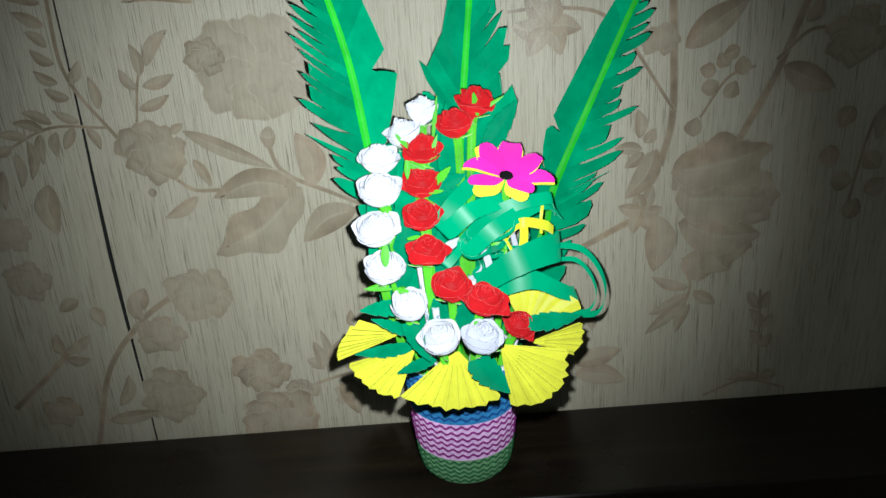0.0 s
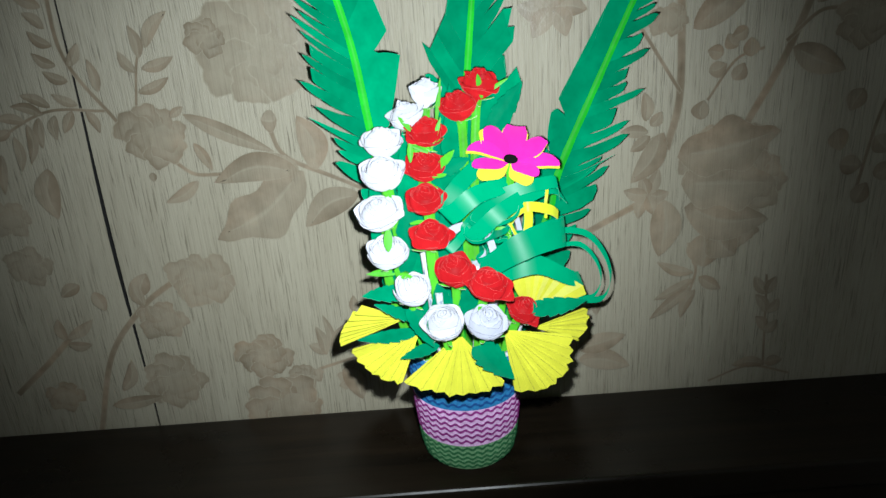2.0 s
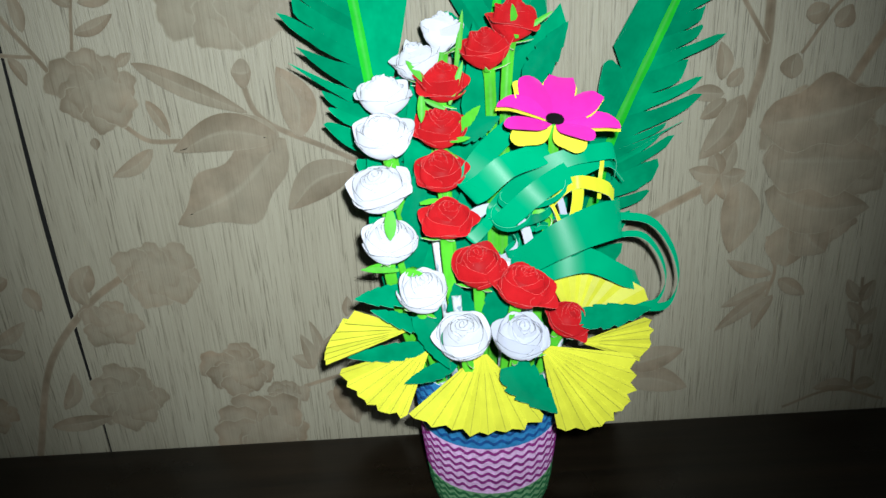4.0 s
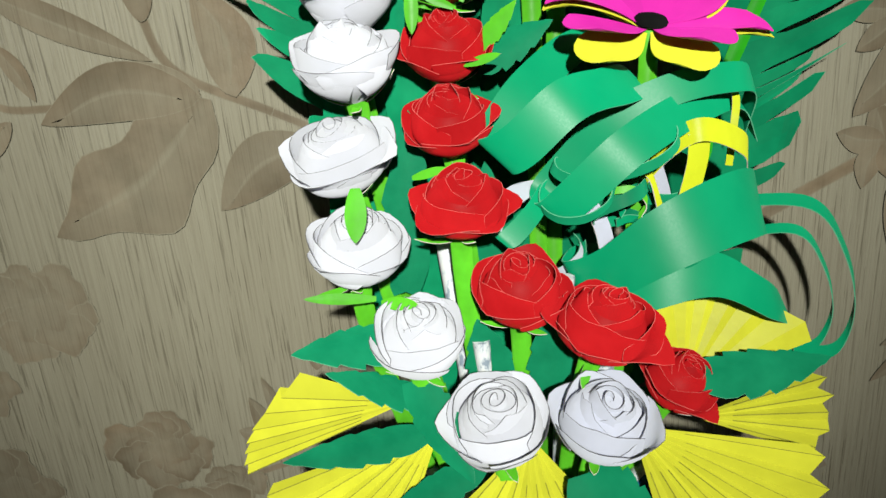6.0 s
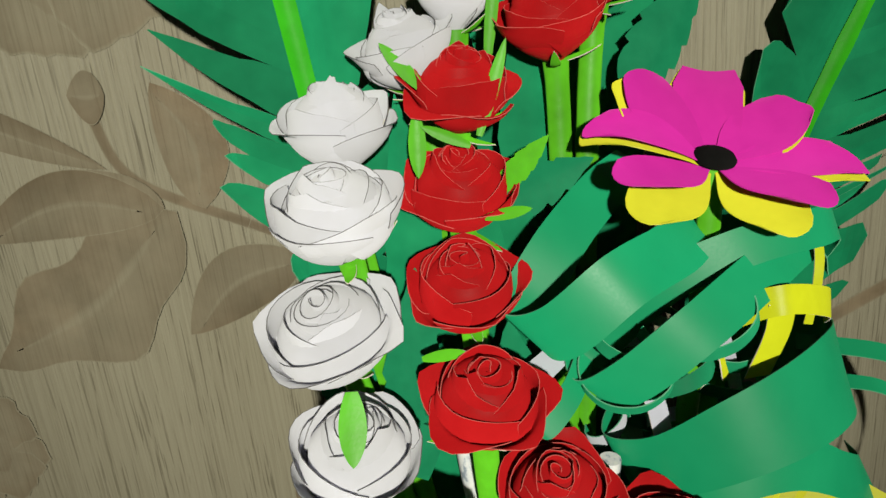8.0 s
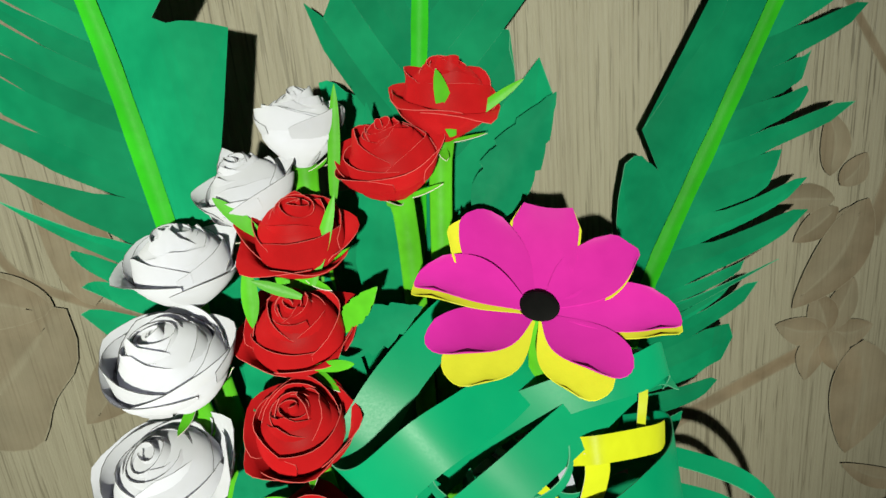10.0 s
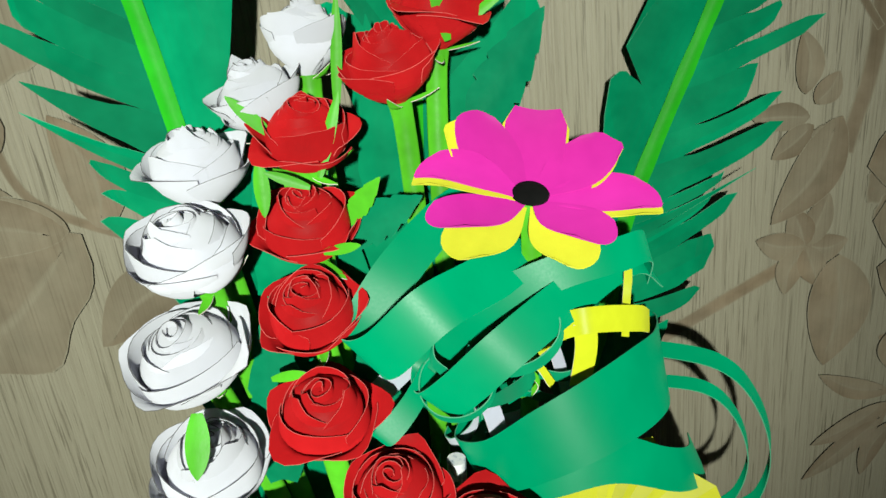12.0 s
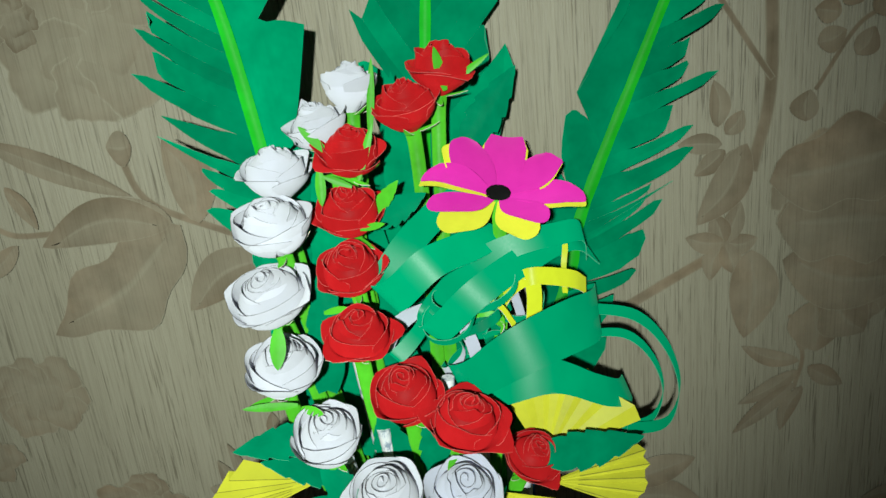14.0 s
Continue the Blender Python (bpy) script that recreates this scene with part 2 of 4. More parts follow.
def wall_panel(name, x_edge, x_far, label):
    """A plywood sheet whose edge at the seam bows a little."""
    s = Shape()
    zs = [Z0 + (Z1 - Z0) * i / 60 for i in range(61)]
    side = 1 if x_far > x_edge else -1
    edge = [x_edge - (0.0020 if side > 0 else 0.0050) * math.exp(-((z - 0.22) / 0.13) ** 2) for z in zs]
    front = [[(x_far, WALL_Y, z), (e, WALL_Y, z)] for e, z in zip(edge, zs)]
    back = [[(x_far, WALL_Y + 0.012, z), (e, WALL_Y + 0.012, z)] for e, z in zip(edge, zs)]
    s.grid(front, 0, False, flip=side > 0)
    s.grid(back, 0, False, flip=side < 0)
    s.grid([[f[1], b[1]] for f, b in zip(front, back)], 1, False, flip=side > 0)
    s.grid([[b[0], f[0]] for f, b in zip(front, back)], 1, False, flip=side > 0)
    s.grid([front[0], back[0]], 1, False)
    s.grid([back[-1], front[-1]], 1, False)
    return tagged(part(name, s, [VENEER, GAP_DARK]), label, "wall", "", "structure")


panel_right = wall_panel("wall_north", SEAM + 0.0007, X1, "pale plywood wall panel printed with brown flowers")
panel_left = wall_panel("wall_north_side", SEAM - 0.0007, X0, "pale plywood wall panel printed with brown leaf sprigs")


def slab(name, lo, hi, mat, label, category):
    s = Shape()
    s.box(lo, hi)
    return tagged(part(name, s, mat), label, category, "", "structure")


slab("wall_backing", (X0, WALL_Y + 0.016, Z0), (X1, WALL_Y + 0.10, Z1), GAP_DARK, "dark wall behind the plywood panels", "wall")
slab("wall_south", (X0, Y0 - 0.1, Z0), (X1, Y0, Z1), ROOM_PAINT, "plain dim painted room wall", "wall")
slab("wall_west", (X0 - 0.1, Y0 - 0.1, Z0), (X0 - 0.002, WALL_Y + 0.10, Z1), ROOM_PAINT, "plain dim painted room wall", "wall")
slab("wall_east", (X1 + 0.002, Y0 - 0.1, Z0), (X1 + 0.1, WALL_Y + 0.10, Z1), ROOM_PAINT, "plain dim painted room wall", "wall")
slab("floor", (X0 - 0.1, Y0 - 0.1, Z0 - 0.1), (X1 + 0.1, WALL_Y + 0.10, Z0 - 0.002), FLOOR_MAT, "plain dark cement floor of the room", "floor")
slab("ceiling", (X0 - 0.1, Y0 - 0.1, Z1 + 0.002), (X1 + 0.1, WALL_Y + 0.10, Z1 + 0.1), ROOM_PAINT, "plain dim painted ceiling", "ceiling")


# ---- the print on the plywood: flat shapes with a soft outline ----
ink_count = [0]


def print_shape(name, rings, strengths):
    """Closed rings from the outline inwards, each with its share of ink, laid on the panel."""
    ink_count[0] += 1
    y = WALL_Y - 0.00020 - 0.000007 * ink_count[0]
    s = Shape()
    pts = [[(x, y, z) for x, z in ring] for ring in rings]
    s.grid(pts, 0, True, wrap=True)
    k = len(s.v)
    s.face([k - len(rings[0]) + j for j in range(len(rings[0]))], 0, True)
    cx = sum(p[0] for p in rings[-1]) / len(rings[-1])
    me = s.mesh(name, [INK])
    col = me.color_attributes.new("ink", "FLOAT_COLOR", "POINT")
    n = len(rings[0])
    for i, row in enumerate(strengths):
        for j in range(n):
            w = row[j] if hasattr(row, "__len__") else row
            col.data[i * n + j].color = (w, w, w, 1)
    ob = new(name, me)
    ob.parent = panel_left if cx < SEAM else panel_right
    return ob


def printed_leaf(x, z, length, angle, width, seed, lobed=False):
    rng = random.Random(seed)
    a = radians(angle)
    ax, az = math.cos(a), math.sin(a)
    bend = rng.uniform(-0.12, 0.12) * length
    n, dark = 16, rng.choice((-1, 1))
    rings, inks = [], []
    deep = rng.uniform(0.75, 1.0)
    for k, (q, ink) in enumerate(((1.0, 0.0), (0.965, 0.95), (0.86, 0.90), (0.50, 0.80), (0.12, 0.74), (0.04, 0.45))):
        ring, row = [], []
        for j in range(2 * n):
            side = 1 if j < n else -1
            t = (j / n) if j < n else (2 - j / n)
            w = 0.5 * width * math.sin(math.pi * min(1, t) ** 0.85) ** 0.8 * side * q
            if lobed:
                w *= 1 + 0.30 * math.sin(t * 13 + side * 0.8) * (0.4 + 0.6 * t)
            u = length * (0.5 + (t - 0.5) * (1 - (1 - q) * 0.25))
            c = bend * math.sin(math.pi * t)
            ring.append((x + ax * u - az * (w + c), z + az * u + ax * (w + c)))
            row.append(ink * deep * (1.0 if side == dark else 0.72))
        rings.append(ring), inks.append(row)
    return print_shape("printed_leaf", rings, inks)


def printed_bloom(x, z, r, seed, lobes=7, star=False, squash=0.9):
    """A blown rose of overlapping petals, or a star of pointed leaves."""
    rng = random.Random(seed)
    deep = rng.uniform(0.65, 0.95) * (0.70 if r > 0.05 else 1.0)
    for k in range(lobes):
        a = 2 * math.pi * k / lobes + rng.uniform(-0.25, 0.25)
        if star:
            printed_leaf(x, z, r * rng.uniform(0.8, 1.05), math.degrees(a), r * 0.55, rng.random())
            continue
        for ring, (lo, hi, size) in enumerate(((0.50, 0.64, 0.46), (0.20, 0.36, 0.40))):
            a2 = a + ring * 0.5
            d, pr = r * rng.uniform(lo, hi), r * size * rng.uniform(0.8, 1.2)
            cx, cz = x + d * math.cos(a2), z + d * math.sin(a2) * squash
            ph, n = rng.uniform(0, 6), 30
            shape = [(1 + 0.12 * math.sin(4 * b + ph) + 0.06 * math.sin(9 * b + ph * 2)) for b in (2 * math.pi * j / n for j in range(n))]
            out = [0.5 + 0.5 * math.cos(2 * math.pi * j / n - a2 + 0.6) for j in range(n)]
            rings = [[(cx + pr * q * f * math.cos(2 * math.pi * j / n), cz + pr * q * f * math.sin(2 * math.pi * j / n) * squash) for j, f in enumerate(shape)]
                     for q in (1.0, 0.93, 0.5, 0.1)]
            edge_ink = [deep * (0.55 + 0.4 * o) if ring == 0 else deep * (0.42 + 0.5 * o ** 3) for o in out]
            print_shape("printed_petal", rings, [[0.0 if ring == 0 else w * 0.8 for w in edge_ink], edge_ink, deep * 0.55, deep * 0.5])


def printed_twig(pts, width):
    path = spline(pts, 10)
    d = np.gradient(path, axis=0)
    d /= np.linalg.norm(d, axis=1, keepdims=True)
    nrm = np.stack([-d[:, 1], d[:, 0]], 1)
    rings = []
    for q in (1.0, 0.7, 0.1):
        line = path.copy()
        line[0] -= d[0] * width * 0.4 * q
        line[-1] += d[-1] * width * 0.4 * q
        rings.append([tuple(p) for p in line + nrm * width * 0.5 * q] + [tuple(p) for p in (line - nrm * width * 0.5 * q)[::-1]])
    print_shape("printed_twig", rings, [0.0, 0.75, 0.85])


SPRIG_UPPER = [
    (-0.228, 0.396, 0.025, 122, 0.011), (-0.222, 0.409, 0.031, 99, 0.012), (-0.215, 0.418, 0.042, 50, 0.013), (-0.222, 0.399, 0.034, 17, 0.012), (-0.23, 0.377, 0.035, 22, 0.011), (-0.186, 0.325, 0.033, -65, 0.011), (-0.188, 0.286, 0.043, -151, 0.014), (-0.268, 0.38, 0.032, 97, 0.011), (-0.291, 0.406, 0.025, 56, 0.011), (-0.192, 0.354, 0.096, -27, 0.017), (-0.204, 0.352, 0.017, 33, 0.009), (-0.233, 0.298, 0.01, -90, 0.008)]
SPRIG_LEFT = [
    (-0.301, 0.48, 0.032, 169, 0.012), (-0.302, 0.46, 0.03, 153, 0.012), (-0.304, 0.441, 0.023, 139, 0.011), (-0.301, 0.425, 0.025, 143, 0.011), (-0.302, 0.407, 0.024, 147, 0.011), (-0.294, 0.392, 0.025, 154, 0.011), (-0.29, 0.369, 0.027, 152, 0.01), (-0.317, 0.369, 0.03, 154, 0.011), (-0.326, 0.362, 0.031, 161, 0.011), (-0.345, 0.357, 0.028, 172, 0.011), (-0.361, 0.349, 0.026, -171, 0.011), (-0.284, 0.363, 0.024, -68, 0.01), (-0.297, 0.364, 0.025, -122, 0.011), (-0.315, 0.361, 0.025, -99, 0.011), (-0.331, 0.36, 0.031, -97, 0.011), (-0.344, 0.354, 0.04, -99, 0.011), (-0.36, 0.343, 0.036, -93, 0.011)]
LEAVES_MID = [
    (-0.067, 0.289, 0.058, 103, 0.03), (-0.027, 0.263, 0.068, -150, 0.032), (-0.1, 0.342, 0.016, 176, 0.023), (-0.336, 0.309, 0.054, -93, 0.026), (-0.377, 0.326, 0.042, -101, 0.011), (-0.388, 0.329, 0.033, -104, 0.011), (-0.159, 0.473, 0.067, 177, 0.014)]
LEAVES_RIGHT = [
    (0.313, 0.403, 0.075, 35, 0.03), (0.414, 0.38, 0.062, -24, 0.028), (0.327, 0.314, 0.02, 84, 0.019), (0.433, 0.42, 0.028, 60, 0.015), (0.271, 0.316, 0.03, 96, 0.014), (0.276, 0.311, 0.018, 52, 0.013), (0.274, 0.305, 0.029, 176, 0.014), (0.276, 0.301, 0.025, -143, 0.014), (0.282, 0.301, 0.013, -94, 0.011), (0.539, 0.337, 0.043, -114, 0.019), (0.559, 0.214, 0.02, -114, 0.019)]
LEAVES_LOW_LEFT = [
    (-0.336, 0.181, 0.026, -151, 0.015), (-0.323, 0.172, 0.025, -72, 0.016), (-0.367, 0.116, 0.027, 96, 0.013), (-0.365, 0.118, 0.04, 33, 0.013), (-0.366, 0.111, 0.027, -4, 0.013), (-0.319, 0.047, 0.043, 66, 0.015), (-0.336, 0.029, 0.062, 7, 0.017), (-0.277, 0.163, 0.03, 62, 0.021), (-0.273, 0.151, 0.032, 103, 0.015), (-0.258, 0.131, 0.024, 123, 0.019), (-0.083, 0.077, 0.022, 144, 0.014), (-0.083, 0.075, 0.038, 102, 0.013), (-0.074, 0.079, 0.047, 99, 0.01), (-0.074, 0.077, 0.041, 64, 0.013), (-0.047, 0.127, 0.02, 84, 0.01), (-0.064, 0.059, 0.048, -70, 0.026)]
LEAVES_LOW_RIGHT = [
    (0.332, 0.145, 0.045, 159, 0.013), (0.332, 0.138, 0.049, -152, 0.014), (0.329, 0.128, 0.057, -140, 0.014), (0.335, 0.125, 0.038, -113, 0.013), (0.338, 0.14, 0.031, -33, 0.015), (0.333, 0.153, 0.021, 79, 0.015), (0.205, 0.047, 0.062, -13, 0.028), (0.205, 0.059, 0.056, 16, 0.026), (0.222, 0.122, 0.021, -82, 0.011), (0.417, 0.113, 0.028, 125, 0.013), (0.417, 0.113, 0.023, 67, 0.013), (0.419, 0.09, 0.028, 122, 0.013), (0.419, 0.09, 0.021, 53, 0.013), (0.42, 0.067, 0.023, 124, 0.013), (0.421, 0.064, 0.02, 53, 0.013), (0.424, 0.024, 0.039, 180, 0.015), (0.424, 0.024, 0.021, 8, 0.015)]
BLOOMS_LEFT = [
    (-0.224, 0.334, 0.036), (-0.113, 0.408, 0.057), (-0.157, 0.425, 0.021), (-0.389, 0.258, 0.023)]
BLOOMS_RIGHT = [
    (0.355, 0.267, 0.049), (0.386, 0.243, 0.041), (0.369, 0.191, 0.028), (0.289, 0.413, 0.02), (0.486, 0.405, 0.034)]
BLOOMS_LOW = [
    (-0.207, 0.177, 0.036), (-0.256, 0.133, 0.028), (-0.259, 0.055, 0.036), (-0.152, 0.08, 0.032), (-0.111, 0.048, 0.021), (-0.141, 0.012, 0.045), (-0.058, 0.04, 0.017), (-0.386, 0.045, 0.023), (-0.382, 0.205, 0.026)]
STARS = [
    (0.175, 0.431, 0.038), (0.277, 0.238, 0.028)]
BERRIES = [
    (0.341, 0.364, 0.01), (0.366, 0.355, 0.01), (0.382, 0.376, 0.01), (0.367, 0.386, 0.009), (0.354, 0.381, 0.009), (0.376, 0.403, 0.009), (0.504, 0.339, 0.013), (0.485, 0.3, 0.013), (0.524, 0.289, 0.013), (0.49, 0.262, 0.013), (0.528, 0.247, 0.013), (0.513, 0.217, 0.013)]
TWIGS_LEFT = [
    (((-0.295, 0.486), (-0.294, 0.415), (-0.257, 0.35)), 0.0045),
    (((-0.268, 0.362), (-0.326, 0.364), (-0.392, 0.333)), 0.0034),
    (((-0.235, 0.366), (-0.224, 0.411), (-0.204, 0.442)), 0.003),
    (((-0.11, 0.338), (-0.097, 0.305), (-0.048, 0.279)), 0.0053),
    (((-0.209, 0.307), (-0.191, 0.293), (-0.164, 0.291)), 0.0045),
    (((-0.048, 0.279), (-0.021, 0.265), (-0.005, 0.253)), 0.0045),
]
TWIGS_RIGHT = [
    (((0.299, 0.46), (0.305, 0.344), (0.295, 0.288)), 0.009),
    (((0.435, 0.448), (0.41, 0.376), (0.378, 0.311)), 0.009),
    (((0.139, 0.447), (0.188, 0.448), (0.242, 0.431), (0.305, 0.344)), 0.0041),
    (((0.205, 0.196), (0.243, 0.216), (0.277, 0.233)), 0.0083),
    (((0.334, 0.334), (0.359, 0.371), (0.386, 0.381)), 0.0034),
    (((0.409, 0.387), (0.438, 0.412), (0.465, 0.414)), 0.0045),
    (((0.5, 0.218), (0.516, 0.314), (0.538, 0.341)), 0.0045),
]
TWIGS_LOW = [
    (((-0.356, -0.002), (-0.323, 0.092), (-0.276, 0.149), (-0.237, 0.177)), 0.0075),
    (((-0.437, 0.053), (-0.395, 0.088), (-0.365, 0.116)), 0.0075),
    (((-0.093, 0.057), (-0.068, 0.064), (-0.038, 0.072)), 0.0045),
]
TWIGS_LOW_RIGHT = [
    (((0.325, 0.179), (0.335, 0.149), (0.33, 0.123)), 0.0038),
    (((0.416, 0.135), (0.424, 0.019)), 0.0034),
    (((0.361, 0.004), (0.407, 0.02), (0.456, 0.007)), 0.0034),
]


for name, rows in (("twig", TWIGS_LEFT + TWIGS_RIGHT), ("twig", TWIGS_LOW + TWIGS_LOW_RIGHT)):
    for pts, width in rows:
        printed_twig(pts, width)
for i, (x, z, r) in enumerate(BLOOMS_LEFT + BLOOMS_RIGHT + BLOOMS_LOW):
    printed_bloom(x, z, r, 40 + i, 7 if r > 0.03 else 5)
for i, (x, z, r) in enumerate(STARS):
    printed_bloom(x, z, r, 70 + i, 6, True)
for i, (x, z, r) in enumerate(BERRIES):
    printed_leaf(x - r * 0.9, z - r * 0.3, r * 1.9, 20 + 37 * i, r * 1.7, 90 + i)
for k, rows in enumerate((SPRIG_UPPER, SPRIG_LEFT, LEAVES_MID, LEAVES_RIGHT, LEAVES_LOW_LEFT, LEAVES_LOW_RIGHT)):
    for i, (x, z, length, angle, width) in enumerate(rows):
        printed_leaf(x, z, length, angle, width, 100 * k + i, width > 0.05)

# the deeply lobed leaf, and the layered petals of the large bloom
LOBES = [(-0.085, 0.288, 0.050, -143, 0.0288), (-0.085, 0.291, 0.043, 152, 0.0205), (-0.080, 0.289, 0.121, -146, 0.0555), (-0.085, 0.291, 0.088, -175, 0.0309),
         (0.290, 0.304, 0.061, -122, 0.026), (0.295, 0.232, 0.065, -93, 0.035), (0.341, 0.191, 0.040, -87, 0.043), (0.353, 0.194, 0.039, -54, 0.039),
         (0.316, 0.222, 0.095, -12, 0.047), (0.311, 0.248, 0.103, -3, 0.061), (0.305, 0.277, 0.109, 11, 0.058)]
for i, (x, z, length, angle, width) in enumerate(LOBES):
    printed_leaf(x, z, length, angle, width, 700 + i, width > 0.05)

# ---- the dark wooden ledge that the vase stands on ----
TABLE_FRONT = 0.657
table = thing("table", (0.1, 0.73, Z0), "dark varnished wooden side table against the plywood wall", "table")


def at_table(p):
    return (p[0] - 0.1, p[1] - 0.73, p[2] - Z0)


s = Shape()
s.box(at_table((X0 + 0.02, TABLE_FRONT, -0.032)), at_table((X1 - 0.02, WALL_Y - 0.003, 0.0)))
part("tabletop", s, DARK_WOOD, table, "dark brown varnished top with a rounded front edge", 0.004)
s = Shape()
s.box(at_table((X0 + 0.05, TABLE_FRONT + 0.02, -0.10)), at_table((X1 - 0.05, WALL_Y - 0.02, -0.0335)))
part("apron", s, DARK_WOOD, table)
for lx in (X0 + 0.06, X1 - 0.11):
    s = Shape()
    s.box(at_table((lx, TABLE_FRONT + 0.025, Z0)), at_table((lx + 0.05, WALL_Y - 0.025, -0.102)))
    part("leg", s, DARK_WOOD, table, "", 0.003)

# ---- the vase ----
VX, VY = 0.071, 0.7245
vase = thing("vase", (VX, VY, 0.0006), "small round vase wrapped in wavy blue, purple and green crepe paper", "vase")


def vase_radius(z):
    return interp(z, (0.0, 0.004, 0.010, 0.022, 0.06, 0.13), (0.039, 0.0442, 0.0470, 0.0495, 0.0535, 0.0580))


BAND_LOW, BAND_MID = 0.036, 0.079
s = Shape()
prof = [(0.0005, 0.0)] + [(vase_radius(z) - 0.0012, z) for z in (0.0, 0.002, 0.004, 0.007, 0.010, 0.016, 0.022, 0.04, 0.06, 0.09, 0.13)]
prof += [(0.052, 0.13), (0.044, 0.012), (0.0005, 0.010)]
s.lathe(prof)
part("body", s, PRINTED, vase, "thin tin body under the wrapping")
for name, lo, hi, mat in (("green_band", 0.003, BAND_LOW, POT_MINT), ("purple_band", BAND_LOW + 0.0003, BAND_MID, POT_PINK), ("blue_band", BAND_MID + 0.0003, 0.128, POT_BLUE)):
    s = Shape()
    zs = np.linspace(lo, hi, 9)
    s.lathe([(vase_radius(z), z) for z in zs] + [(vase_radius(z) - 0.001, z) for z in zs[::-1]] + [(vase_radius(lo), lo)], 96)
    part(name, s, mat, vase, name.replace("_", " ") + " of crepe paper")
waves = 33
for lo, hi, count, mat in ((0.006, BAND_LOW, 5, POT_GREEN), (BAND_LOW + 0.002, BAND_MID, 6, POT_PURPLE), (BAND_MID + 0.002, 0.126, 6, POT_BLUE_DARK)):
    for k in range(count):
        zc = lo + (hi - lo) * (k + 0.5) / count
        s = Shape()
        rng = random.Random(k)
        ph = rng.uniform(-0.3, 0.3)
        loops = []
        for dz, dr in ((-0.0014, 0.0002), (-0.0010, 0.0008), (0.0010, 0.0008), (0.0014, 0.0002)):
            row = []
            for j in range(waves * 6):
                a = 2 * math.pi * j / (waves * 6)
                z = zc + dz + 0.0015 * math.sin(waves * a + ph) + 0.0004 * math.sin(3 * a + k)
                row.append(((vase_radius(z) + dr) * math.cos(a), (vase_radius(z) + dr) * math.sin(a), z))
            loops.append(row)
        s.grid(loops, 0, True, wrap=True)
        part("wave_strip", s, mat, vase)


# ---- paper roses ----
def rose_petal(r0, r1, z0, z1, span, rng, curl, power, point, close, reach, scallop):
    """A cupped petal round the rose's axis: from radius r0 at z0 out to r1 at z1, with its lip curled outwards."""
    nu, nv = 13, 9
    grid = []
    dip = rng.uniform(0.24, 0.46) * scallop
    skew = rng.uniform(-0.08, 0.08)
    for i in range(nv):
        row = []
        for j in range(nu):
            u = -1 + 2 * j / (nu - 1)
            top = 1 - dip * abs(u) ** 2.1 + point * max(0, 1 - abs(u) * 3.0) + skew * u
            v = i / (nv - 1) * top
            a = u * span / 2 * (0.55 + 0.45 * min(1, v * 1.6))
            r = r0 + (r1 - r0) * math.sin(math.pi / 2 * min(1, v / reach)) ** power
            r -= (r1 - close) * (max(0, v - 0.5) / 0.5) ** 1.6
            z = z0 + (z1 - z0) * v
            lip = max(0, v - 0.72) / 0.28
            r += curl * lip ** 2 * (1 + 0.4 * math.cos(u * 5))
            z -= curl * 0.8 * lip ** 3
            r += 0.03 * r1 * math.sin(u * 4 + skew * 40) * v
            row.append((r * math.cos(a), r * math.sin(a), z))
        grid.append(row)
    return grid


def turned(grid, angle, tilt=0.0):
    m = Matrix.Rotation(angle, 3, "Z") @ Matrix.Rotation(tilt, 3, "Y")
    return [[m @ Vector(p) for p in row] for row in grid]


def blade(length, width, bend, fold, nv=9, nu=5, serrate=0.0, base=0.15, power=0.9, pointed=False):
    """A pointed leaf along +x, its face up along z, folded along its middle and bent."""
    grid = []
    for i in range(nv):
        t = i / (nv - 1)
        w = width * 0.5 * (math.sin(math.pi * (base + (1 - base) * t)) ** power if t < 1 else 0.0)
        if pointed:
            w = width * 0.5 * (1 - t) ** 0.8 * (0.25 + 1.5 * t)
        if t == 1:
            w = width * 0.004
        if serrate:
            w *= 1 - serrate * (1.6 if i % 4 == 3 else 0.35 * (i % 4)) * (1 if 0.15 < t < 0.97 else 0)
        row = []
        for j in range(nu):
            u = -1 + 2 * j / (nu - 1)
            row.append((length * t - abs(u) * w * 0.5 * (serrate > 0), u * w, bend * t * t + fold * abs(u) * w))
        grid.append(row)
    return grid


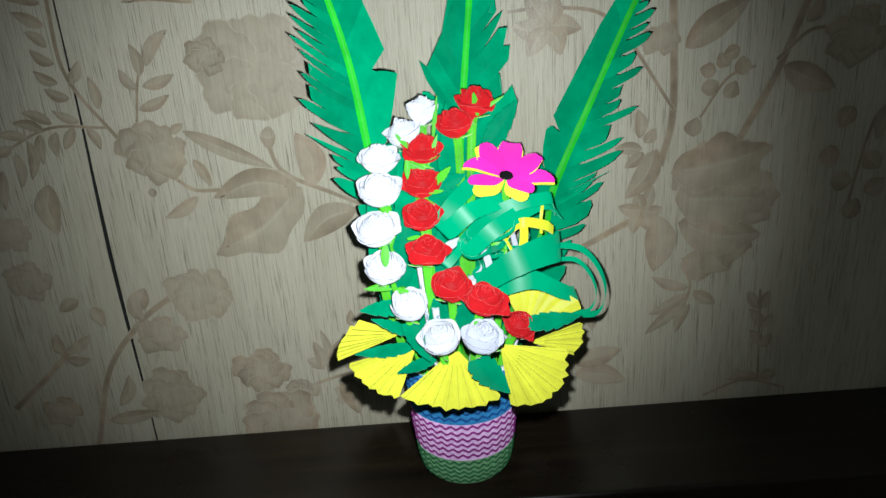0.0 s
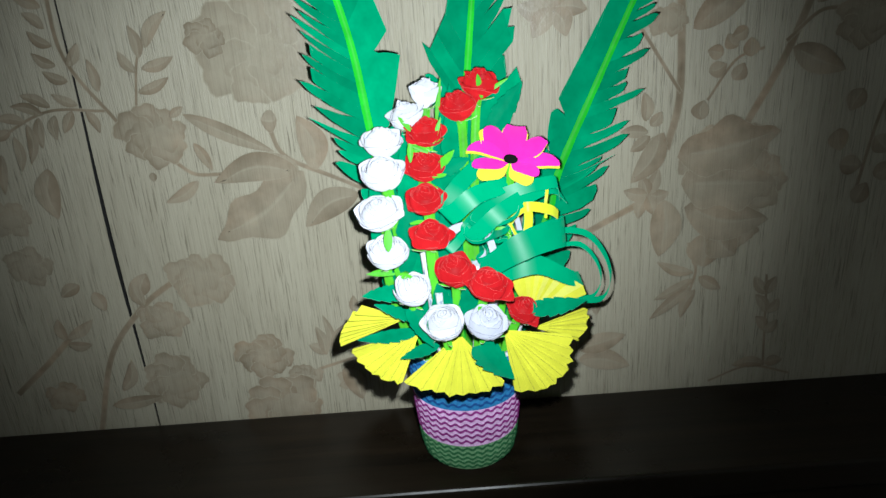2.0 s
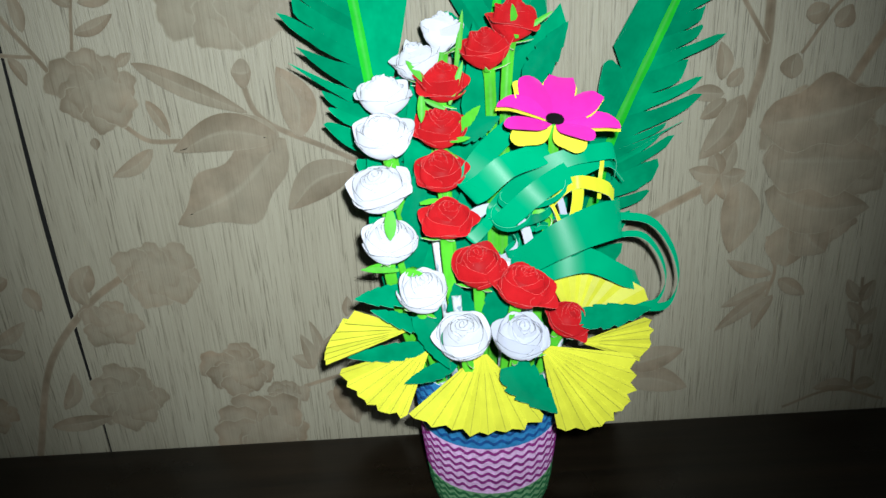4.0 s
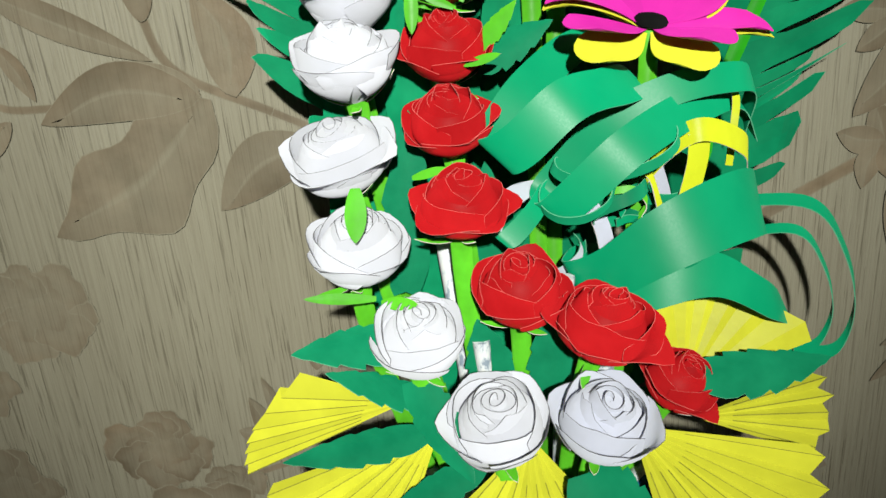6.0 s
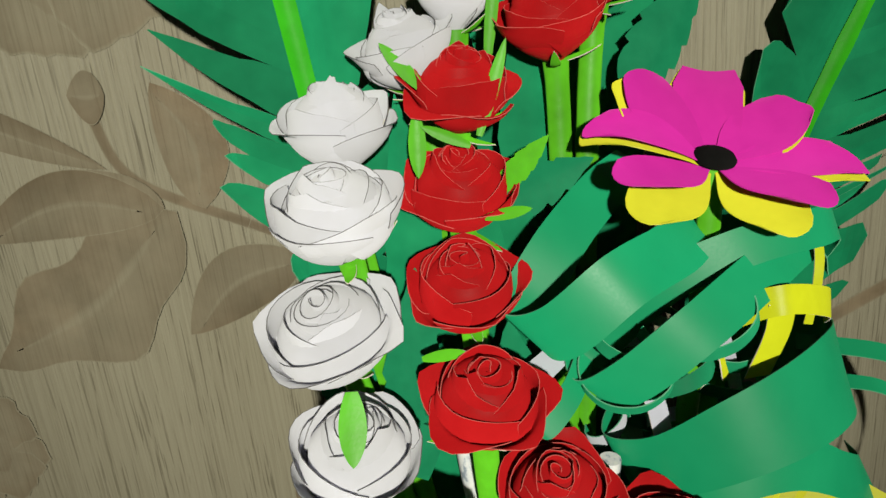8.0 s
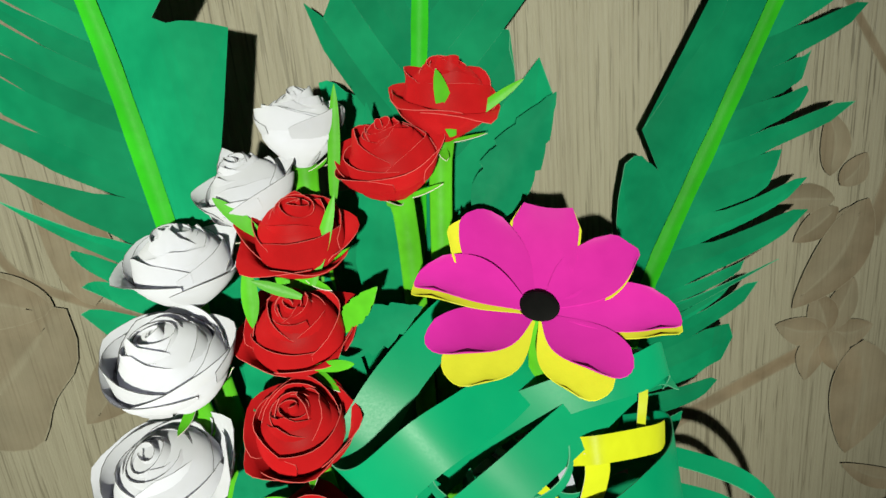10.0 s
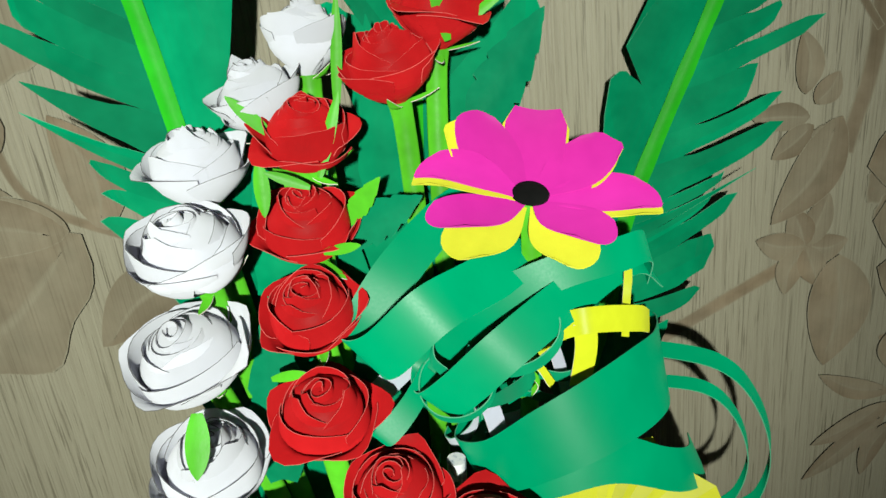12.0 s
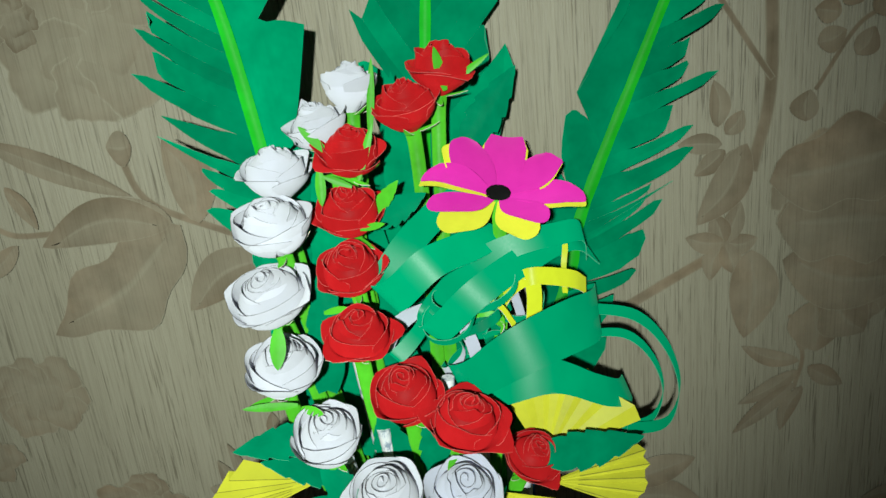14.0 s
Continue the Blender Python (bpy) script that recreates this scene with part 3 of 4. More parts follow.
def paper_rose(name, place, radius, tilt, lean, openness, seed, mats, edge, label, group, tall=1.0, thick=0.00025):
    rng = random.Random(seed)
    radius *= 0.91
    turn = Matrix.Rotation(radians(lean), 3, "Y") @ Matrix.Rotation(radians(tilt), 3, "X") @ Matrix.Rotation(rng.uniform(0, 6.28), 3, "Z")
    axis = turn @ Vector((0, 0, 1))
    h = radius * 1.46 * tall
    head = Vector(place) - axis * h * 0.5
    rose = thing(name, head, label, "paper flower", group, turn)
    o = openness * (1.15 if edge == RED_EDGE else 0.60)
    # rings of cupped petals from the tight middle outwards
    layers = [(3, 0.09, 0.53, 0.98, 2.8, 0.00, 0.9, 0.36, 0.45),
              (3, 0.11, 0.70, 0.90, 2.7, 0.0, 0.95, 0.55, 0.50), (3, 0.13, 0.86, 0.82, 2.6, 0.05 * o, 1.0, 0.77, 0.60), (5 if seed % 3 else 4, 0.15, 0.98, 0.80 - 0.16 * o, 2.1, 0.17 * o, 1.1, 0.97 + 0.03 * o, 0.90)]
    for k, (count, r0, r1, z1, span, curl, power, close, reach) in enumerate(layers):
        first = rng.uniform(0, 6.28)
        for i in range(count):
            a = 2 * math.pi * i / count + first + rng.uniform(-0.2, 0.2)
            g = rose_petal(r0 * radius, r1 * radius * rng.uniform(0.93, 1.06), 0.0, z1 * h * rng.uniform(0.88, 1.06), span * rng.uniform(0.9, 1.08),
                           rng, curl * radius * rng.uniform(0.6, 1.3), power, rng.uniform(0.0, 0.10) if k < 2 else rng.uniform(0.0, 0.08), close * radius, reach, 0.35 if o < 0.2 else 0.65)
            s = Shape()
            s.sheet(turned(g, a, rng.uniform(-0.08, 0.05)), thick)
            part("petal", s, [mats, mats, edge], rose)
    # added dome that fills the petal gaps, keeping the shadows inside short
    s = Shape()
    s.lathe([(0.0002, 0.92 * h), (0.10 * radius, 0.92 * h), (0.26 * radius, 0.905 * h), (0.42 * radius, 0.86 * h), (0.60 * radius, 0.77 * h), (0.74 * radius, 0.64 * h), (0.76 * radius, 0.47 * h), (0.62 * radius, 0.30 * h), (0.38 * radius, 0.16 * h), (0.14 * radius, 0.02 * h)][::-1], 24)
    part("bud", s, mats, rose)
    # the rolled-up strip in the middle, its upper edge winding down and outwards
    turns, start, wave = rng.uniform(2.1, 2.9), rng.uniform(0, 6.28), rng.uniform(0, 6.28)
    grid = []
    for k in range(49):
        u = k / 48
        a = start + turns * 2 * math.pi * u
        r = radius * (0.05 + 0.41 * u ** 0.9) * (1 + 0.07 * math.sin(a * 1.6 + wave))
        top = h * (1.00 - 0.13 * u * u + 0.035 * math.sin(a * 1.3 + wave))
        grid.append([(r * w * math.cos(a), r * w * math.sin(a), top * q) for w, q in ((1.10, 0.62), (1.12, 0.78), (1.06, 0.91), (0.94, 1.0))])
    s = Shape()
    s.sheet(grid, thick)
    part("rolled_heart", s, [mats, mats, edge], rose)
    for i in range(4):
        a = 1.57 * i + rng.uniform(-0.3, 0.3)
        g = blade(radius * rng.uniform(0.75, 1.05), radius * 0.34, radius * rng.uniform(0.1, 0.75), 0.25, base=0.3, pointed=True)
        m = Matrix.Rotation(a, 3, "Z") @ Matrix.Rotation(-rng.uniform(-0.2, 0.35), 3, "Y")
        s = Shape()
        s.sheet([[m @ Vector(p) + Vector((0, 0, -0.001)) for p in row] for row in g], 0.0003)
        part("sepal", s, [LIME, LIME, CORE], rose, "lime green paper sepal")
    inv = rose.matrix_basis.inverted()
    foot = Vector((VX + (head.x - VX) * 0.42, VY + (head.y - VY) * 0.30, 0.05))
    knee = head - axis * 0.03
    knee.z = min(knee.z, head.z - 0.012)
    path = [head + axis * 0.0005]
    for i in range(1, 13):
        t = i / 12
        path.append(head * (1 - t) ** 2 + knee * 2 * t * (1 - t) + foot * t * t)
    s = Shape()
    s.tube([inv @ p for p in path], [0.0045] + [0.0041] * 12, 10)
    part("stem", s, LIME, rose, "rolled lime paper stem")
    return rose


WHITE_ROSES = [
    # x, y, z, radius, tilt, lean, openness, tall
    (0.049, 0.745, 0.366, 0.0165, 4, 4, 0.2, 1.1), (0.031, 0.735, 0.348, 0.0180, 12, -14, 0.7, 1.0), (0.007, 0.728, 0.327, 0.0205, 10, 0, 0.9, 1.0),
    (0.007, 0.703, 0.304, 0.0212, 22, -6, 0.6, 1.0), (0.002, 0.695, 0.271, 0.0225, 26, -10, 1.0, 0.9), (0.007, 0.680, 0.239, 0.0205, 18, 8, 0.9, 1.0),
    (0.027, 0.660, 0.211, 0.0184, 22, 4, 0.6, 1.10), (0.052, 0.650, 0.182, 0.0204, 22, -4, 0.5, 1.0), (0.088, 0.650, 0.179, 0.0204, 22, 6, 0.6, 1.0)]
RED_ROSES = [
    (0.098, 0.745, 0.371, 0.0205, 12, 10, 1.0, 1.0), (0.078, 0.735, 0.354, 0.0200, 20, -8, 0.5, 1.0), (0.047, 0.722, 0.335, 0.0190, 20, 8, 0.9, 1.0),
    (0.044, 0.714, 0.306, 0.0200, 24, 0, 0.8, 1.0), (0.043, 0.700, 0.279, 0.0192, 24, -4, 0.7, 1.0), (0.045, 0.680, 0.253, 0.0192, 22, 4, 1.0, 1.0),
    (0.064, 0.680, 0.218, 0.0206, 24, -2, 0.4, 1.12), (0.092, 0.665, 0.209, 0.0212, 20, 14, 0.8, 1.05), (0.124, 0.680, 0.175, 0.0172, 18, 24, 0.8, 1.0)]
for i, (x, y, z, r, tilt, lean, opened, tall) in enumerate(WHITE_ROSES):
    last = i == len(WHITE_ROSES) - 1
    paper_rose("white_paper_rose", (x, y, z), r, tilt, lean, opened, 10 + i, WHITE_COOL if last else WHITE, GREY_EDGE,
               "handmade white paper rose on a lime green stem" if not last else "handmade bluish white paper rose low at the vase rim", "white roses", tall * 1.10)
for i, (x, y, z, r, tilt, lean, opened, tall) in enumerate(RED_ROSES):
    paper_rose("red_paper_rose", (x, y, z), r * 0.95, tilt, lean, opened, 43 if i == 4 else 30 + i, RED, RED_EDGE, "handmade red paper rose on a lime green stem", "red roses", tall * 1.12, 0.00022)


# ---- the large magenta flower ----
DAISY_PETALS = [
    # bearing, length, slope at the heart, slope at the tip, half width, how square its tip is, roll
    (122, 0.0375, 10, 46, 0.0114, 2.6, 0), (78, 0.0370, 6, 46, 0.0110, 12.0, 0), (32, 0.0365, 8, 28, 0.0110, 4.0, 0), (-8, 0.0405, 14, -10, 0.0114, 3.0, 0),
    (-62, 0.0345, 8, 12, 0.0098, 2.4, 0.0), (-149, 0.0385, 8, 12, 0.0100, 2.4, 0.0), (166, 0.0385, 36, -28, 0.0104, 3.0, 0)]
DAISY_BACKS = [
    (130, 0.0375, 8, 44, 0.0116, 3.6, 0), (78, 0.0372, 4, 45, 0.0120, 13.0, 0), (34, 0.0367, 6, 27, 0.0117, 5.0, 0), (-8, 0.0408, 12, -11, 0.0126, 4.0, 0),
    (-69, 0.0320, -12, 6, 0.0096, 3.0, 0.22), (-141, 0.0350, -12, 6, 0.0100, 3.0, -0.22), (167, 0.0388, 33, -29, 0.0112, 4.0, 0)]


def daisy(place, axis):
    turn = Vector((0, 0, 1)).rotation_difference(Vector(axis)).to_matrix()
    flower = thing("paper_daisy", place, "large magenta paper flower with yellow undersides and a black centre", "paper flower", "", turn)
    inv = flower.matrix_basis.inverted()
    nv, nu = 19, 9
    ks = [k / (nv - 1) for k in range(nv)]

    def petal(name, mat, label, deg, length, s0, s1, wide, square, roll, low):
        arc, rho, z = [], 0.003, -low
        for k in range(nv):
            arc.append((rho, z))
            slope = radians(s0 + (s1 - s0) * ((k + 0.5) / (nv - 1)) ** 1.2)
            rho, z = rho + math.cos(slope) * length / (nv - 1), z + math.sin(slope) * length / (nv - 1)
        grid = []
        for v in ks:
            half = wide * (0.17 + 0.83 * math.sin(min(1.0, v / 0.66) * math.pi / 2) ** 1.15) * (1 - (0.22 if square < 8 else 0.0) * max(0.0, (v - 0.66) / 0.34) ** 2)
            row = []
            for j in range(nu):
                u = 1 - 2 * j / (nu - 1)
                vv = v * (1 - 0.20 * abs(u) ** square)
                row.append((interp(vv, ks, [p[0] for p in arc]), u * half, interp(vv, ks, [p[1] for p in arc]) + 0.0025 * u * u * v + roll * u * half))
            grid.append(row)
        m = Matrix.Rotation(radians(deg), 3, "Z")
        s = Shape()
        s.sheet([[m @ Vector(p) for p in row] for row in grid], 0.00030)
        part(name, s, [mat, mat, mat], flower, label)

    for i, (top, under) in enumerate(zip(DAISY_PETALS, DAISY_BACKS)):
        petal("petal", MAGENTA, "magenta paper petal", *top, 0.0005 * (i % 2))
        petal("petal_backing", YELLOW, "yellow paper petal under the magenta one", *under, 0.0009 + 0.0005 * (i % 2))
    s = Shape()
    s.lathe([(0.0001, 0.0042), (0.003, 0.0040), (0.0054, 0.0032), (0.0064, 0.0019), (0.0062, 0.0010), (0.0001, 0.0008)][::-1], 24)
    part("centre", s, BLACK, flower, "black round centre")
    p0, p2 = Vector((0, 0, -0.001)), inv @ Vector((0.095, 0.722, 0.06))
    p1 = inv @ (Vector(place) + Vector((0, 0.004, -0.08)))
    s = Shape()
    s.tube([p0 * (1 - t) ** 2 + p1 * 2 * t * (1 - t) + p2 * t * t for t in (i / 12 for i in range(13))], 0.0036)
    part("stem", s, LIME, flower, "rolled lime paper stem")
    return flower


daisy((0.1195, 0.7080, 0.3080), (0.10, -0.34, 0.93))


# ---- the three large feathered leaves ----
def palm(ribs, left, right, seed, label, facing, cut=(0.5, 0.78), count=(13, 11), angles=(48, 26), taper=(1.6, 3.0)):
    """A long paper leaf: a bright folded midrib, and on each side a blade cut into fringes."""
    rng = random.Random(seed)
    leaf = thing("palm_leaf", ribs[0], label, "paper leaf", "palm leaves")
    base = Vector(ribs[0])
    path = spline(ribs, 20)
    total = len(path) - 1
    face = Vector(facing).normalized()

    def on_rib(t):
        k = min(max(t, 0), 1) * total
        i = min(int(k), total - 1)
        p = Vector(path[i]).lerp(Vector(path[i + 1]), k - i)
        d = (Vector(path[i + 1]) - Vector(path[i])).normalized()
        return p, d

    for name, side, reach, qc, n, sharp in (("left_frond", -1, left, cut[0], count[0], taper[0]), ("right_frond", 1, right, cut[1], count[1], taper[1])):
        jag = [rng.uniform(0.66, 1.12) for _ in range(n)]
        shares = [rng.uniform(0.35, 1.7) if n < 20 else rng.uniform(0.55, 1.4) for _ in range(n)]
        edges = [sum(shares[:k]) / sum(shares) for k in range(n + 1)]

        def vein(t, q, stretch=1.0):
            p, d = on_rib(t)
            across = d.cross(face).normalized() * side
            ang = radians(angles[0] + (angles[1] - angles[0]) * t)
            w = interp(t, [k / (len(reach) - 1) for k in range(len(reach))], reach)
            length = w / math.sin(ang)
            out = across * math.sin(ang) + d * math.cos(ang)
            bow = d * 0.035 * length * math.sin(q * math.pi)
            return p + out * length * q * stretch - bow + face * (0.10 * w * math.sin(q * 2.4) + 0.0012)

        for i in range(n):
            t0, t1 = edges[i], edges[i + 1]
            curl = rng.uniform(-0.007, 0.010)
            ridge, fold = rng.uniform(0.3, 0.7), rng.uniform(-0.0016, 0.0016)
            depth = min(0.95, qc * rng.choice((0.7, 0.9, 1.0, 1.2, 1.7, 2.2) if t0 < 0.5 else (0.8, 1.4, 1.8, 2.2, 2.4) if n < 20 else (0.7, 1.0, 1.3, 1.7)))
            gap = rng.choice((0.06, 0.10, 0.14, 0.30 if n > 28 else 0.08))
            grid = []
            for a in range(11):
                q = a / 10
                k = max(0.0, (q - depth) / (1 - depth))
                e0, e1 = vein(t0, q, 1 + (jag[i] - 1) * k), vein(min(1, t1), q, 1 + (jag[i] - 1) * k)
                inset = (0.07 + gap * k) * min(1.0, k * 9)
                e0, e1 = e0.lerp(e1, inset), e1.lerp(e0, inset)
                tip = e0.lerp(e1, 0.62)
                shift = face * curl * k * k
                b0, b1 = e0.lerp(tip, k ** sharp) + shift, e1.lerp(tip, k ** sharp) + shift
                row = [b0 - base, b0.lerp(b1, ridge) + face * fold * math.sin(q * 3.0) - base, b1 - base]
                grid.append(row if side > 0 else row[::-1])
            s = Shape()
            s.sheet(grid, 0.0003, False)
            part(name, s, [GREEN, GREEN, GREEN_EDGE], leaf)
    s = Shape()
    grid = []
    for i in range(0, total + 1, 3):
        p, d = on_rib(i / total)
        across = d.cross(face).normalized() * (0.0047 - 0.0026 * i / total) * rng.uniform(0.92, 1.08)
        p = p + face * 0.0030 - base
        grid.append([p - across, p - across * 0.5 + face * 0.0010, p + face * 0.0014, p + across * 0.5 + face * 0.0010, p + across])
    s.sheet(grid, 0.0005)
    part("midrib", s, [RIB_GREEN, RIB_GREEN, CORE], leaf, "bright green folded paper midrib")
    return leaf


palm([(0.030, 0.735, 0.08), (0.007, 0.748, 0.243), (-0.004, 0.752, 0.338), (-0.013, 0.752, 0.41), (-0.027, 0.752, 0.469), (-0.037, 0.750, 0.505)],
     [0.005, 0.012, 0.030, 0.050, 0.046, 0.038, 0.026, 0.011, 0.001], [0.015, 0.02, 0.030, 0.036, 0.038, 0.033, 0.020, 0.008, 0.001], 3,
     "large green paper leaf with a long fringed edge", (0, -1, 0.1), (0.38, 0.60), (29, 9), (70, 27), (5.0, 1.5))
palm([(0.070, 0.745, 0.08), (0.074, 0.775, 0.24), (0.084, 0.784, 0.324), (0.091, 0.787, 0.385), (0.100, 0.788, 0.463), (0.110, 0.787, 0.545)],
     [0.01, 0.028, 0.036, 0.041, 0.040, 0.027, 0.015, 0.007, 0.001], [0.01, 0.034, 0.048, 0.054, 0.046, 0.033, 0.023, 0.012, 0.001], 5,
     "large green paper leaf leaning on the wall", (0, -1, 0.1), (0.60, 0.60), (11, 12), (46, 30), (2.5, 3.0))
palm([(0.095, 0.745, 0.08), (0.161, 0.780, 0.221), (0.177, 0.785, 0.276), (0.214, 0.785, 0.361), (0.249, 0.785, 0.439), (0.262, 0.785, 0.463)],
     [0.01, 0.016, 0.022, 0.028, 0.032, 0.028, 0.020, 0.010, 0.002], [0.02, 0.046, 0.050, 0.050, 0.041, 0.031, 0.019, 0.008, 0.001], 8,
     "large green paper leaf with finely slit fringe", (0, -1, 0.1), (0.82, 0.30), (9, 27), (56, 38), (3.5, 12.0))


# ---- curled paper ribbons ----
RIB_A = [
    (0.105, 0.735, 0.306, 0.0132, -0.0028, -0.0073),
    (0.091, 0.722, 0.301, 0.0131, -0.003, -0.0078),
    (0.073, 0.706, 0.289, 0.0127, -0.0032, -0.0085),
    (0.061, 0.697, 0.274, 0.0132, -0.0039, -0.0105),
    (0.058, 0.688, 0.268, 0.0121, -0.0046, -0.0124),
    (0.066, 0.676, 0.273, 0.0099, -0.0045, -0.0125),
    (0.083, 0.674, 0.287, 0.0096, -0.0044, -0.0121),
    (0.101, 0.688, 0.289, 0.0098, -0.0045, -0.0124),
    (0.118, 0.712, 0.287, 0.011, -0.0046, -0.0125),
    (0.134, 0.738, 0.270, 0.011, -0.0046, -0.0125)]
RIB_B = [
    (0.173, 0.741, 0.262, 0.0070, -0.0044, -0.0121),
    (0.154, 0.715, 0.28, 0.0073, -0.0044, -0.0121),
    (0.128, 0.692, 0.278, 0.0082, -0.0041, -0.0112),
    (0.104, 0.678, 0.269, 0.0091, -0.0038, -0.0104),
    (0.087, 0.682, 0.253, 0.0097, -0.0036, -0.0099),
    (0.079, 0.694, 0.243, 0.0108, -0.0032, -0.0086),
    (0.079, 0.706, 0.248, 0.0108, -0.003, -0.008),
    (0.09, 0.703, 0.262, 0.0094, -0.0033, -0.0089),
    (0.104, 0.697, 0.277, 0.0072, -0.0036, -0.0099),
    (0.125, 0.694, 0.286, 0.0045, -0.0037, -0.0103),
    (0.146, 0.698, 0.288, 0.0029, -0.0037, -0.0106),
    (0.161, 0.713, 0.284, 0.0019, -0.0037, -0.0107),
    (0.167, 0.733, 0.267, 0.0009, -0.0038, -0.0108)]
RIB_C = [
    (0.123, 0.752, 0.198, 0.0039, -0.0077, -0.0221),
    (0.099, 0.73, 0.207, 0.0055, -0.007, -0.02),
    (0.089, 0.708, 0.21, 0.0069, -0.0055, -0.0156),
    (0.098, 0.688, 0.219, 0.0062, -0.0062, -0.0174),
    (0.114, 0.676, 0.234, 0.0066, -0.0073, -0.0208),
    (0.133, 0.677, 0.242, 0.0083, -0.0078, -0.022),
    (0.153, 0.692, 0.242, 0.0066, -0.0085, -0.0241),
    (0.167, 0.714, 0.236, 0.0021, -0.0088, -0.0252),
    (0.174, 0.742, 0.229, -0.0002, -0.0089, -0.0258),
    (0.162, 0.758, 0.22, -0.0002, -0.0086, -0.0249)]
RIB_D = [
    (0.096, 0.71, 0.197, -0.0001, -0.0045, -0.013),
    (0.114, 0.69, 0.21, -0.0001, -0.0051, -0.0149),
    (0.139, 0.688, 0.216, 0.0008, -0.0058, -0.0166),
    (0.165, 0.698, 0.2, 0.0029, -0.0057, -0.0164),
    (0.181, 0.714, 0.188, 0.0050, -0.0052, -0.0145),
    (0.189, 0.734, 0.180, 0.0045, -0.0048, -0.0134)]
RIB_E = [
    (0.078, 0.715, 0.25, 0.0051, -0.0015, -0.0039),
    (0.069, 0.706, 0.25, 0.0065, -0.0019, -0.005),
    (0.06, 0.7, 0.245, 0.007, -0.002, -0.0054),
    (0.056, 0.693, 0.239, 0.0067, -0.0021, -0.0055),
    (0.061, 0.688, 0.236, 0.0059, -0.0021, -0.0056),
    (0.072, 0.694, 0.244, 0.0052, -0.002, -0.0053),
    (0.079, 0.706, 0.25, 0.0043, -0.0016, -0.0044)]
RIB_O1 = [
    (0.167, 0.74, 0.23, 0.0030, 0.006, 0.0035),
    (0.189, 0.715, 0.233, 0.0030, 0.006, 0.0035),
    (0.208, 0.72, 0.21, 0.0030, 0.006, 0.0035),
    (0.215, 0.72, 0.184, 0.0030, 0.006, 0.0035),
    (0.206, 0.715, 0.166, 0.0030, 0.006, 0.0035),
    (0.179, 0.7, 0.173, 0.0030, 0.006, 0.0035)]
RIB_O2 = [
    (0.167, 0.74, 0.214, 0.0022, 0.005, 0.0026),
    (0.184, 0.716, 0.222, 0.0022, 0.005, 0.0026),
    (0.200, 0.721, 0.204, 0.0022, 0.005, 0.0026),
    (0.206, 0.721, 0.183, 0.0022, 0.005, 0.0026),
    (0.198, 0.716, 0.169, 0.0022, 0.005, 0.0026),
    (0.177, 0.702, 0.173, 0.0022, 0.005, 0.0026)]
RIB_Y1 = [
    (0.118, 0.71, 0.252, 0.0022, -0.0028, -0.0078),
    (0.123, 0.695, 0.265, 0.0015, -0.0029, -0.0083),
    (0.132, 0.685, 0.272, -0.0001, -0.0028, -0.008),
    (0.153, 0.7, 0.263, -0.0009, -0.003, -0.0086),
    (0.164, 0.72, 0.251, -0.0008, -0.0029, -0.0084)]
RIB_Y2 = [
    (0.131, 0.686, 0.27, 0.0076, -0.0004, -0.0006),
    (0.132, 0.69, 0.259, 0.0075, -0.0002, -0.0),
    (0.132, 0.7, 0.24, 0.008, 0.0, 0.0007)]
RIB_Y3 = [
    (0.144, 0.72, 0.277, 0.0028, 0.0012, 0.0037),
    (0.148, 0.712, 0.285, 0.0008, 0.0014, 0.0042),
    (0.151, 0.705, 0.281, 0.0027, -0.0001, -0.0),
    (0.149, 0.7, 0.27, 0.0027, -0.0003, -0.0004),
    (0.15, 0.705, 0.254, 0.0027, -0.0003, -0.0004)]
RIB_Y4 = [
    (0.095, 0.7, 0.249, 0.0003, -0.0011, -0.0031),
    (0.104, 0.69, 0.258, -0.0, -0.0012, -0.0033),
    (0.114, 0.69, 0.257, -0.0006, -0.0011, -0.0033),
    (0.122, 0.7, 0.241, -0.0019, -0.0008, -0.0026)]



def ribbon(rows, name, label, mats, n=8):
    """A paper strip through centre points, each with the vector across its width."""
    p = spline(rows, n)
    base = Vector(rows[0][:3])
    strip = thing(name, base, label, "ribbon", "ribbons")
    grid = []
    for r in p:
        c, w = Vector(r[:3]), Vector(r[3:6])
        grid.append([c + w * k - base for k in (-0.5, -0.17, 0.17, 0.5)])
    s = Shape()
    s.sheet(grid, 0.0004)
    part("strip", s, mats, strip)
    return strip


GREEN_BACK = [GREEN_GLOSS, GREEN_GLOSS, GREEN_EDGE]
ribbon(RIB_A, "paper_ribbon", "wide glossy green paper strip curled into a loop", GREEN_BACK)
ribbon(RIB_B, "paper_ribbon", "wide glossy green paper strip bent over at both ends", GREEN_BACK)
ribbon(RIB_C, "paper_ribbon", "broad glossy green paper band wrapped round the others", GREEN_BACK)
ribbon(RIB_D, "paper_ribbon", "green paper strip trailing down to the yellow fan", GREEN_BACK)
ribbon(RIB_E, "paper_ribbon", "small curled green paper strip with a white back", [GREEN_GLOSS, WHITE_COOL, GREEN_EDGE])
ribbon(RIB_O1, "paper_ribbon", "thin green paper strip in a wide loose loop", GREEN_BACK)
ribbon(RIB_O2, "paper_ribbon", "thin green paper strip in a small loose loop", GREEN_BACK)
for rows in (RIB_Y1, RIB_Y2, RIB_Y3, RIB_Y4):
    ribbon(rows, "yellow_ribbon", "narrow yellow paper strip inside the green curls", [YELLOW_GREEN, YELLOW_GREEN, CORE])
